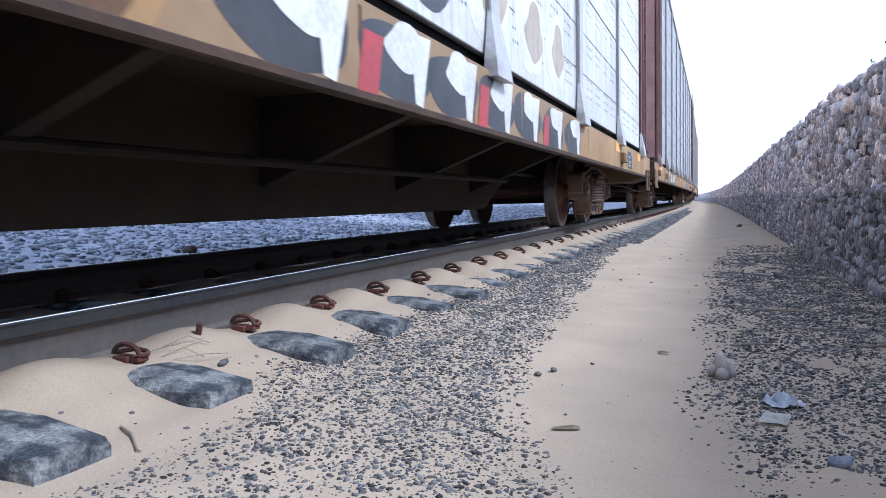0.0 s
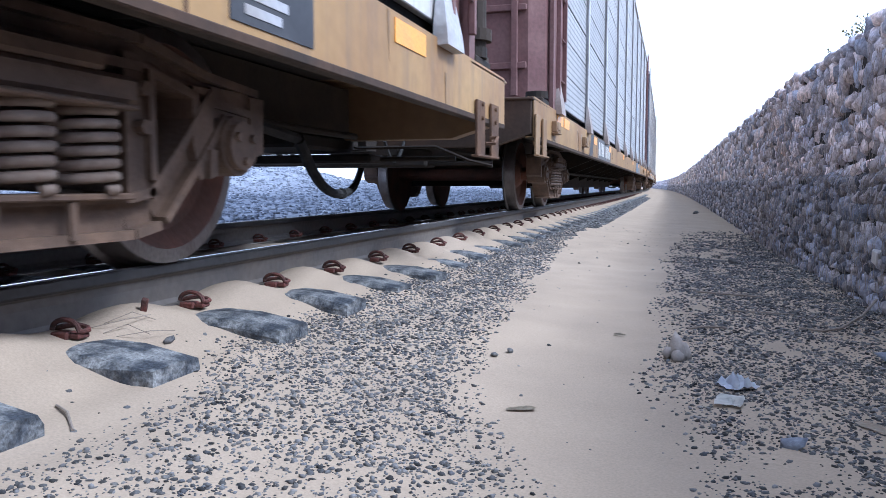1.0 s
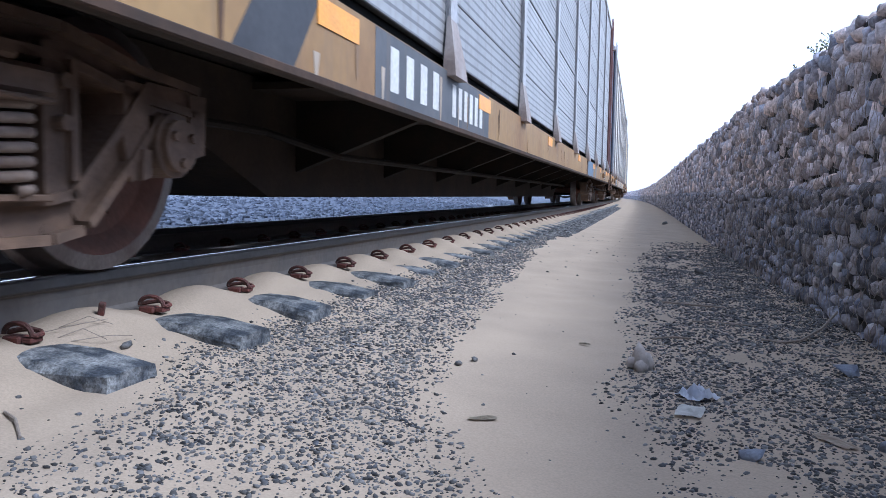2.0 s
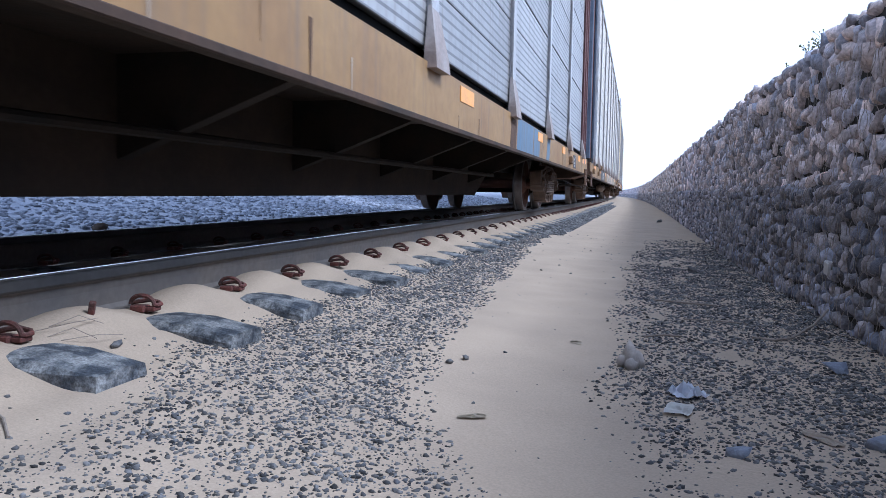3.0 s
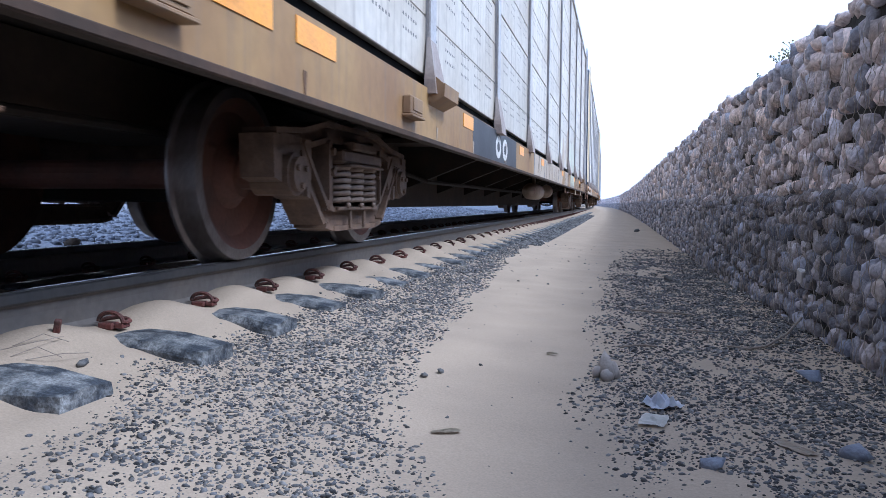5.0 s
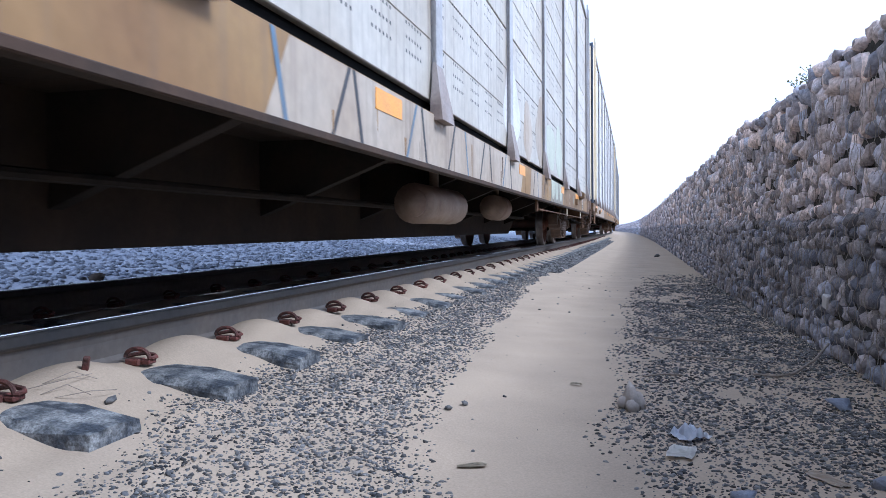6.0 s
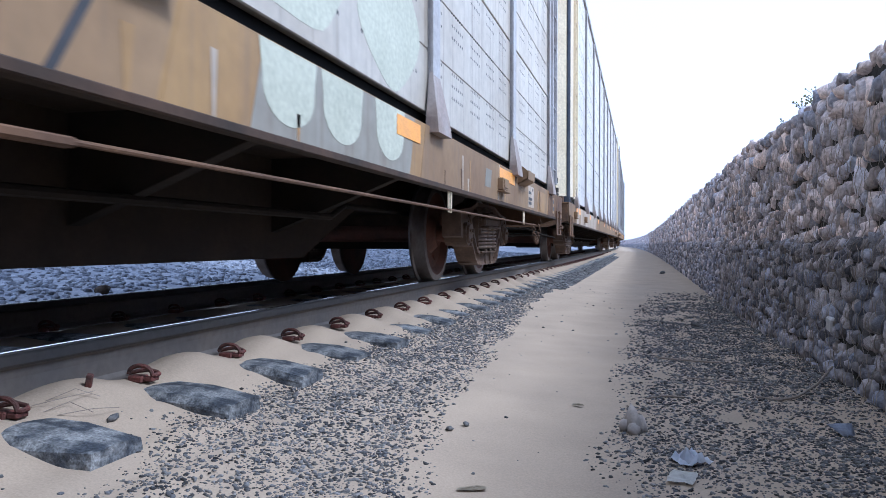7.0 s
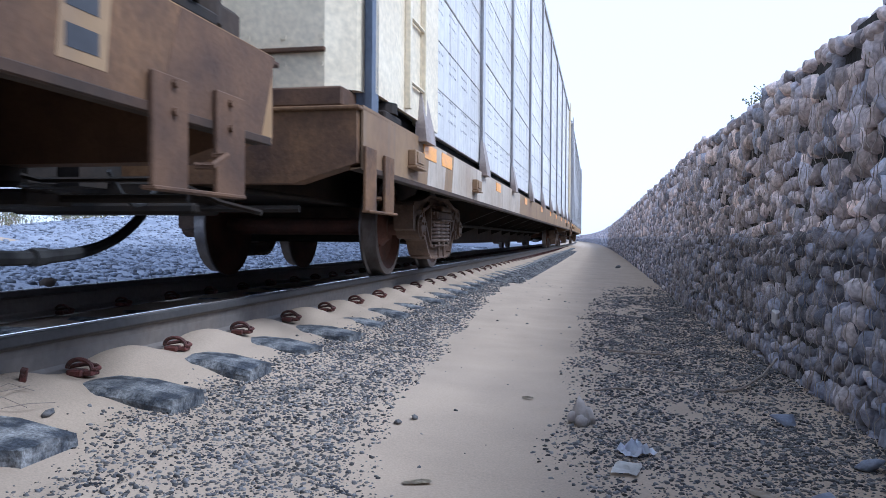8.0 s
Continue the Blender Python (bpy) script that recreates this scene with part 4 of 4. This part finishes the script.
    trucks = [w for y in (-TRUCK, TRUCK) for w in make_truck(car, y)]
    return car, trucks


def rect(y0, y1, z0, z1, slant=0.0):
    return [(y0, z0), (y1, z0), (y1 + slant, z1), (y0 + slant, z1)]


LO, HI = Z0 + 0.004, Z1 - 0.004
rp = random.Random(3)
paint_a = [(rect(1.4, 6.3, LO, HI, 0.2), YELLOW_WORN, 0), (rect(0.6, 1.3, LO, HI, 0.3), OCHRE_RUST, 0)]
for i, y in enumerate((2.0, 2.75, 3.4, 4.1, 4.8, 5.6, 6.4)):
    paint_a += [(oval(y, Z0 + 0.16, 0.36, 0.145, 26, 0.10, i), INK, 1), (oval(y + 0.08, Z0 + 0.235, 0.2, 0.085, 22, 0.16, i + 9), WHITE, 2)]
    paint_a.append(([(y + 0.16, LO + 0.03), (y + 0.24, LO + 0.02), (y + 0.34, HI - 0.01), (y + 0.12, HI - 0.02)], WHITE, 2))
    if i % 2:
        paint_a.append((rect(y - 0.36, y - 0.2, LO + 0.01, HI - 0.09, 0.06), RED, 2))
for i, (y, z, ry, rz) in enumerate(((2.1, 1.42, 0.55, 0.30), (3.1, 1.40, 0.45, 0.28), (4.1, 1.42, 0.45, 0.3), (5.1, 1.40, 0.4, 0.28), (5.9, 1.42, 0.35, 0.27))):
    paint_a += [(oval(y, z, ry, rz, 26, 0.14, i + 20), INK if i < 2 else WHITE, 3), (oval(y + 0.08, z + 0.03, ry * 0.62, rz * 0.62, 22, 0.2, i + 30), WHITE if i < 2 else PALE, 4)]
paint_b = [(rect(-8.2, -5.75, LO, HI), DARK_GREY, 0), (rect(4.32, 5.4, LO, HI, 0.05), BLUE, 0), (rect(5.45, 5.95, LO, HI, 0.04), BLUE, 0), (rect(6.6, 6.9, LO, HI, 0.12), BLUE, 0), (rect(3.95, 4.28, LO, HI, 0.05), RUST, 0),
           (rect(6.1, 6.25, LO, HI, 0.15), YELLOW_WORN, 0), (rect(8.6, 9.0, LO, HI, 0.1), YELLOW_WORN, 0), (rect(-9.4, -9.0, LO, HI, 0.25), INK, 0), (rect(12.35, 13.35, Z0 + 0.21, HI - 0.01), REFLECT, 0), (rect(12.75, 12.95, Z0 + 0.21, HI - 0.02, -0.12), NAVY, 1), (rect(13.2, 13.36, Z0 + 0.20, HI - 0.10, -0.05), NAVY, 1)]
for i in range(4):
    paint_b.append((rect(-8.0 + 0.24 * i, -7.88 + 0.24 * i, LO + 0.07, HI - 0.05), WHITE, 1))
for i in range(6):
    paint_b.append((rect(-6.85 + 0.155 * i, -6.76 + 0.155 * i, LO + 0.07, HI - 0.06), WHITE, 1))
# the rear end's rust patches are darkened to paint in the shadow there
paint_c = [(rect(12.0, 13.55, LO, HI, 0.12), OCHRE_RUST, 0), (rect(12.9, 13.55, LO, HI, 0.12), RUST, 1), (rect(11.05, 11.75, LO + 0.03, HI - 0.06, 0.03), YELLOW, 1), (rect(12.50, 12.68, LO + 0.06, HI - 0.06, 0.02), YELLOW_WORN, 1), (rect(12.53, 12.65, Z0 + 0.19, HI - 0.09), INK, 2), (rect(12.53, 12.65, LO + 0.09, Z0 + 0.15), INK, 2), (rect(-3.65, 1.9, LO, HI, 0.2), PALE, 0), (rect(-8.2, -5.5, LO, HI), INK, 0), (oval(-6.85, Z0 + 0.17, 0.17, 0.11), WHITE, 1), (oval(-6.85, Z0 + 0.17, 0.08, 0.05), INK, 2), (oval(-6.4, Z0 + 0.17, 0.17, 0.11), WHITE, 1), (oval(-6.4, Z0 + 0.17, 0.08, 0.05), INK, 2), (rect(2.6, 3.6, LO, HI, 0.1), PALE, 0), (rect(3.62, 4.18, LO, HI, 0.1), YELLOW_WORN, 0), (rect(4.2, 4.6, LO, HI, 0.1), YELLOW, 0), (rect(4.65, 6.3, LO, HI, 0.1), GREEN_GREY, 0), (rect(6.5, 11.9, LO, HI, 0.1), YELLOW_WORN, 0), (rect(8.2, 8.42, LO + 0.10, HI - 0.08, 0.05), GREEN_GREY, 1)]
for i, (y, z, ry, rz, mt) in enumerate(((1.6, 1.5, 0.5, 0.35, WHITE), (2.7, 1.4, 0.35, 0.3, PALE), (3.9, 1.55, 0.5, 0.4, PALE), (5.0, 1.45, 0.55, 0.36, MINT), (6.1, 1.5, 0.45, 0.36, MINT))):
    paint_c.append((oval(y, z, ry, rz, 26, 0.16, i + 40), mt, 3))
for i, y in enumerate((4.93, 5.41, 6.0)):
    paint_c += [([(y - 0.22, HI), (y - 0.20, HI - 0.10)] + [(y - 0.20 * math.cos(a), HI - 0.13 - 0.13 * math.sin(a)) for a in np.linspace(0.1, math.pi - 0.1, 12)] + [(y + 0.20, HI - 0.10), (y + 0.22, HI)], MINT, 1)]
for i, y in enumerate((-3.5, -3.1, -2.75, -2.1, -1.7, -1.2, -0.6, -0.2, 0.3, 0.8, 1.3, 2.8, 3.3, 3.8)):
    paint_c.append((rect(y, y + 0.035, LO, HI, 0.2 if i % 2 else -0.1), INK if i % 3 else BLUE, 1))
# runs and drips of paint and rust down the sills
for marks, mats in ((paint_a, (YELLOW_WORN, RUST)), (paint_b, (YELLOW_WORN, RUST, PALE)), (paint_c, (RUST, YELLOW, PALE))):
    for i in range(30):
        y, z, w = rp.uniform(-12.8, 12.8), rp.uniform(LO + 0.10, HI), rp.uniform(0.006, 0.03)
        marks.append(([(y - w * 0.4, z - rp.uniform(0.06, 0.25) if z > LO + 0.27 else LO), (y + w * 0.3, LO + 0.01 if z < LO + 0.27 else z - 0.2), (y + w, z), (y - w, z)], rp.choice(mats), 1))
STYLES = [
    dict(label="weathered ochre autorack car with grey screens and spray paint", panel="a", posts=MAROON, gusset=GREY_PAINT, front=MAROON, rear=MAROON, front_door=MAROON, rear_door=MAROON, steps=RUST, ends=YELLOW_WORN, reflectors=(-12.1, -8.4, -5.0, -1.6, 1.2, 9.3, 11.76), paint=paint_a),
    # ends here: grime, plus the shade between the cars put into the colour
    dict(label="ochre autorack car with blue paint patches and ribbed grey screens", panel="b", posts=MAROON, gusset=DUSTY, front=MAROON, rear=MAROON, front_door=MAROON, rear_door=MAROON, steps=RUST, front_steps=YELLOW_WORN, step_up=0.07, reflectors=(-12.18, -11.7, -8.6, -5.9, -2.0, 2.2, 6.0, 8.7, 11.52), ends=LIP, paint=paint_b),
    dict(label="faded ochre autorack car with navy corners and pale spray paint", panel="c", posts=GREY_PAINT, gusset=DUSTY, front=NAVY, wrap=NAVY, ladder=GREY_PAINT, rear=GREY_PAINT, front_door=MAROON, rear_door=GREY_PAINT, steps=RUST, ends=RUST, brake_rod=True, reflectors=(-12.1, -11.5, -8.4, -5.0, -2.36, 2.0, 6.29, 9.0, 9.35), boxes=(8.85, -10.15, -12.6), paint=paint_c),
    dict(label="autorack car with cream end doors and pale screens", panel="d", posts=CREAM, gusset=DUSTY, front=CREAM, rear=GREY_PAINT, front_door=CREAM, rear_door=GREY_PAINT, steps=OCHRE_RUST, ends=OCHRE_RUST, corner=NAVY, ladder=CREAM, front_back=-0.55, paint=[(rect(-12.2, -11.6, LO, HI, 0.1), PALE, 0), (rect(-11.3, -6.0, LO, HI, 0.1), PALE, 0)], sill=YELLOW_WORN),
    dict(label="distant grey autorack car at the far end of the train", panel="a", posts=GREY_PAINT, gusset=GREY_PAINT, front=GREY_PAINT, rear=GREY_PAINT, front_door=GREY_PAINT, rear_door=GREY_PAINT, steps=RUST, ends=YELLOW_WORN, paint=[]),
]
train = [make_car(s) for s in STYLES]


# ---- stones and litter ----
def make_gravel():
    rng = random.Random(21)
    shapes = [blob(rng, 1.0, 0.4, 1, 0.6, 2.6, 0.5) for _ in range(12)]
    spots = []

    def add(x, y, s):
        x += bend(y)
        spots.append((rng.randrange(10), x, y, ground_z(x, y) + s * 0.0, s, rng.uniform(0, 6.28)))

    def density(u, y):
        """Share of the ground under stones: thick on the shoulder, none on the path, patchy by the wall."""
        k = noise.noise(Vector((u * 2.5, y * 1.2, 8))) * 0.35 + noise.noise(Vector((u * 7, y * 4, 3))) * 0.4
        left = float(np.interp(y, (-0.4, -0.07, 0.25, 0.94, 2.43, 6.4, 10.3), (1.79, 1.69, 1.48, 1.21, 1.06, 0.76, 0.62))) + 0.08 * noise.noise(Vector((y * 1.6, 0, 5))) + 0.03 * noise.noise(Vector((y * 6, 0, 5)))
        right = float(np.interp(y, (0.17, 2.02, 5.08, 9.74), (1.79, 1.71, 1.71, 1.9))) + 0.1 * noise.noise(Vector((y * 1.3, 3, 5)))
        start = 0.55 if y < 0.3 else 0.55 - 0.2 * min(1, (y - 0.3) / 0.5)
        if u < start:
            return 0.006
        if u < left:
            return max(0.1, min(1, 0.8 + 0.9 * k)) * min(1, (u - start + 0.02) / 0.12) * (0.36 if y < 0.1 else 0.55 + 0.30 * min(1, (y - 0.1) / 1.5)) * min(1, 0.2 + (left - u) / 0.2)
        if u < right:
            return 0.0015
        fade = 1 - 0.97 * min(1, max(0, (y - 5.2) / 4.6))
        return fade * max(0.02, (0.46 + 0.12 * max(0, 1 - abs(y - 3.4) / 1.8) + 0.25 * min(1, max(0, (u - 2.15) / 0.4)) + 1.7 * k) * min(1, (u - right) / 0.25 + 0.1))

    for _ in range(300000):
        y = -0.9 + 11.0 * rng.random() ** 1.8
        u = rng.uniform(0.25, 2.85)
        if rng.random() < density(u, y) * (1.0 if u < 1.2 else 1.0):
            add(u, y, rng.choice((0.0022, 0.0028, 0.0034, 0.0034, 0.0042, 0.0052, 0.0064, 0.0095)) * (1 + 0.10 * (y + 0.5)) * 0.74)
    for _ in range(26000):
        y, u = rng.uniform(-4.0, -0.9), rng.uniform(0.25, 2.8)
        if rng.random() < density(u, 0.9):
            add(u, y, rng.choice((0.003, 0.004, 0.006, 0.008)))
    for _ in range(7000):
        y = rng.uniform(9, 36)
        u = rng.uniform(0.45, 0.8)
        add(u, y, rng.uniform(0.012, 0.03))
    ob = new("gravel", scatter_mesh("gravel", shapes, spots, STONE))
    tagged(ob, "loose dark crushed stones strewn over the sand", "gravel", kind="stuff")
    spots.clear()
    for _ in range(26000):
        y = 1 + 34 * rng.random() ** 1.3
        u = -2.2 - 12 * rng.random() ** 1.2
        add(u, y, rng.uniform(0.018, 0.05))
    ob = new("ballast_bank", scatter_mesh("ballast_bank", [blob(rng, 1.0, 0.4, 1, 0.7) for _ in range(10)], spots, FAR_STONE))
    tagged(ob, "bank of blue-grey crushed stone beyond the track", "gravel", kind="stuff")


make_gravel()


def lump(name, x, y, size, mat, label, category, seed, flat=0.7, sub=1, sink=0.25):
    rng = random.Random(seed)
    me = scatter_mesh(name, [blob(rng, 1.0, 0.45, sub, flat, 2.6, 0.6)], [(0, 0, 0, 0, size, rng.uniform(0, 6))], mat)
    ob = new(name, me)
    ob.matrix_basis = pose(x, y, ground_z(x, y) + size * flat * (1 - sink) * 0.8)
    return tagged(ob, label, category)


PALE_STONE = material("pale_stone", (0.38, 0.34, 0.31), 0.8, 0, 16.0, (0.26, 0.235, 0.22), 0.5, 80.0, 0.5)
BLUE_STONE = material("blue_grey_stone", (0.17, 0.19, 0.25), 0.8, 0, 16.0, (0.23, 0.25, 0.30), 0.5, 80.0, 0.5)
rng = random.Random(5)
shards = [blob(rng, 1.0, 0.35, 1, 1.0, 2.2, 0.3) for _ in range(5)]
rock = new("rock", scatter_mesh("rock", shards, [(0, 0, 0, 0.016, (0.016, 0.016, 0.036), 0.3), (1, 0.018, 0.006, 0.008, (0.014, 0.014, 0.024), 1.2), (2, -0.017, 0.004, 0.006, (0.013, 0.014, 0.020), 2.0), (3, 0.004, -0.016, 0.002, (0.018, 0.012, 0.014), 0.8), (4, -0.006, 0.012, 0.010, (0.014, 0.012, 0.026), 2.5)], PALE_STONE))
rock.matrix_basis = pose(1.82, 1.45, ground_z(1.82, 1.45) + 0.010) @ Matrix.Scale(1.75, 4)
tagged(rock, "pale jagged rock standing on the sand", "rock")
lump("stone", 2.09, 0.56, 0.022, BLUE_STONE, "blue-grey stone among the gravel", "stone", 6)
lump("stone", 2.46, 0.74, 0.045, BLUE_STONE, "flat blue-grey stone near the wall", "stone", 7, 0.5)
lump("stone", 2.55, 1.64, 0.040, BLUE_STONE, "flat blue-grey stone near the wall", "stone", 8, 0.5)
lump("stone", 2.66, 1.11, 0.05, BLUE_STONE, "blue-grey stone at the foot of the wall", "stone", 9, 0.5)
lump("stone", 1.20, 1.24, 0.014, STONE, "small dark stone lying on the sand path", "stone", 10)
lump("stone", 1.24, 1.32, 0.014, STONE, "small dark stone lying on the sand path", "stone", 11)
lump("stone", 0.30, 0.62, 0.016, STONE, "small grey stone in the sand beside the rail", "stone", 12)
lump("stone", 2.25, 5.21, 0.035, STONE, "dark stone at the edge of the path", "stone", 13)
lump("stone", 2.2, 17.0, 0.07, STONE, "dark stone on the sand path", "stone", 14)
lump("black_stone", -3.14, 4.84, 0.075, BLACK, "black stone on the far ballast bank", "stone", 15, 0.8)


def sheet(name, x, y, w, h, mat, label, category, seed, rise):
    """A crumpled thin sheet with real thickness."""
    bm = bmesh.new()
    n = 7
    g = [[None] * n for _ in range(n)]
    off = Vector((seed * 3.1, seed, 0))
    for i in range(n):
        for j in range(n):
            u, v = i / (n - 1) - 0.5, j / (n - 1) - 0.5
            px, py = u * w * (1 + 0.4 * noise.noise(Vector((v * 3, seed, 2)))), v * h * (1 + 0.4 * noise.noise(Vector((u * 3, seed, 5))))
            g[i][j] = bm.verts.new((px, py, rise * (0.6 + noise.noise(Vector((u * 4, v * 4, 0)) + off)) * (1 - 1.6 * max(abs(u), abs(v)))))
    for i in range(n - 1):
        for j in range(n - 1):
            bm.faces.new((g[i][j], g[i + 1][j], g[i + 1][j + 1], g[i][j + 1]))
    bmesh.ops.solidify(bm, geom=bm.faces[:], thickness=0.002)
    ob = part(name, bm, mat)
    ob.matrix_basis = pose(x, y, ground_z(x, y) + 0.006, 0, 0, seed * 40)
    return tagged(ob, label, category)


sheet("plastic_bag", 2.0, 1.10, 0.10, 0.09, BAG, "crumpled pale blue plastic scrap on the sand", "litter", 1, 0.07)
sheet("paper_scrap", 1.97, 0.93, 0.12, 0.075, WHITE, "flat white paper scrap on the sand", "litter", 2, 0.012)
sheet("paper_scrap", 2.32, 0.78, 0.13, 0.05, PALE, "dirty pale scrap lying by the wall", "litter", 3, 0.012)
sheet("leaf", 1.594, 1.85, 0.05, 0.02, LEAF, "dry brown leaf on the sand path", "leaf", 4, 0.012)
sheet("leaf", 1.413, 0.653, 0.08, 0.025, LEAF, "dry brown leaf on the sand path", "leaf", 5, 0.012)


def stick(pts, r, label):
    bm = bmesh.new()
    tube(bm, [(x, y, ground_z(x, y) + r + dz) for x, y, dz in pts], r, 6)
    return tagged(part("stick", bm, STICK), label, "stick")


stick([(1.87, 2.08, 0), (1.95, 2.10, 0.004), (2.03, 2.12, 0)], 0.005, "short dry stick on the sand")
stick([(2.34, 2.27, 0), (2.43, 2.22, 0.002), (2.51, 2.29, 0.01), (2.64, 2.52, 0.03), (2.77, 2.85, 0.06)], 0.006, "long bent pale branch against the wall")
stick([(0.40, 0.06, 0), (0.46, 0.03, 0.004), (0.53, -0.03, 0.0)], 0.004, "thin dry twig in the sand")
stick([(1.93, 3.36, 0), (2.1, 3.31, 0.004), (2.27, 3.27, 0.0)], 0.006, "dry stick among the gravel")
stick([(2.07, 2.70, 0), (2.24, 2.61, 0.004), (2.36, 2.60, 0.0)], 0.004, "dry stick among the gravel")
for k, (x, y) in enumerate(((0.16, 0.50), (0.12, 0.55), (0.19, 0.52), (0.10, 0.49))):
    stick([(x, y, 0.0), (x + 0.03 + 0.02 * k, y + 0.07, 0.02 + 0.006 * k), (x + 0.09, y + 0.10 + 0.03 * k, 0.015)], 0.0012, "dry grass stalk beside the rail")
bm = bmesh.new()
box(bm, -0.010, 0.010, -0.011, 0.011, -0.01, 0.035, 0.003)
bolt = tagged(part("bolt", bm, CLIP, None, "", pose(0.15, 0.70, 0.062, 12, 10, 30)), "rusty square bolt sticking out of the sand", "bolt")


def make_bush(seed):
    rng = random.Random(seed)
    bush = new("bush")
    tagged(bush, "dusty grey-green desert bush beyond the bank", "bush", "bushes beyond the bank")
    bm = bmesh.new()
    tips = []
    for k in range(7):
        a, h = rng.uniform(0, 6.28), rng.uniform(0.6, 1.3)
        tip = (math.cos(a) * h * 0.6, math.sin(a) * h * 0.6, h)
        tube(bm, [(0, 0, -0.1), (tip[0] * 0.4, tip[1] * 0.4, h * 0.5), tip], 0.02, 5)
        tips.append(tip)
    part("trunk", bm, STICK, bush)
    bm = bmesh.new()
    for _ in range(420):
        t = rng.choice(tips)
        p = Vector(t) + Vector((rng.gauss(0, 0.25), rng.gauss(0, 0.25), rng.gauss(0, 0.22)))
        m = Matrix.Translation(p) @ Euler((rng.uniform(0, 6), rng.uniform(0, 6), rng.uniform(0, 6))).to_matrix().to_4x4()
        vs = [bm.verts.new(m @ Vector(q)) for q in ((-0.05, 0, 0), (0, -0.025, 0.01), (0.06, 0, 0), (0, 0.025, 0.01))]
        bm.faces.new(vs)
    part("crown", bm, BUSH, bush)
    return bush


def make_tuft(x, y, seed):
    rng = random.Random(seed)
    bm = bmesh.new()
    for _ in range(16):
        a, h = rng.uniform(0, 6.28), rng.uniform(0.04, 0.10)
        dx, dy = math.cos(a) * h * 0.7, math.sin(a) * h * 0.7
        tube(bm, [(0, 0, -0.03), (dx * 0.4, dy * 0.4, h * 0.7), (dx, dy, h)], 0.0016, 4)
        bmesh.ops.create_icosphere(bm, subdivisions=1, radius=rng.uniform(0.005, 0.009), matrix=Matrix.Translation((dx, dy, h)))
    ob = part("dry_plant", bm, BUSH, None, "", pose(x, y, 1.43))
    return tagged(ob, "small dry plant growing on the wall's crest", "plant", "plants on the wall")


for x, y, seed in ((2.93, 4.1, 1), (2.95, 4.28, 2), (2.92, 4.5, 3), (2.94, 5.3, 4)):
    make_tuft(x, y, seed)
_bush = make_bush(5)
_bush.matrix_basis = pose(-22, 30, 0.35)
for x, y, r, k in ((-24, 34, 40, 1.2), (-27, 31, 90, 1.0), (-21, 36, 150, 0.9), (-30, 42, 200, 1.4), (-26, 26, 250, 1.1), (-33, 38, 300, 1.5), (-20, 24, 10, 0.8), (-36, 46, 80, 1.5), (-25, 22, 130, 1.0), (-29, 20, 170, 1.2), (-34, 28, 60, 1.4)):
    b = copy_thing(_bush, pose(x, y, ground_z(x, y), 0, 0, r))
    b.scale = (k, k, k)


# ---- what moves ----
def run(t):
    """How far the train has come."""
    return SPEED * t - 0.39


def car_rows(first):
    """first: the car's middle along the line at the start."""
    rows = []
    for i in range(33):
        t = 0.25 * i
        y = first - run(t)
        a, b = y - TRUCK, y + TRUCK
        xa, xb = bend(a), bend(b)
        rows.append((t, pose(MID + (xa + xb) / 2, y, RAIL, 0, 0, -math.degrees(math.atan2(xb - xa, b - a)))))
    return rows


def motions():
    for k, (car, sets) in enumerate(train):
        walk(car, car_rows(16.4 + 10.05 + PITCH * (k - 1)))
        for ob, y in sets:
            walk(ob, [(i / 15, pose(0, y, WHEEL_R, math.degrees(SPEED / WHEEL_R) * i / 15)) for i in range(121)])


motions()
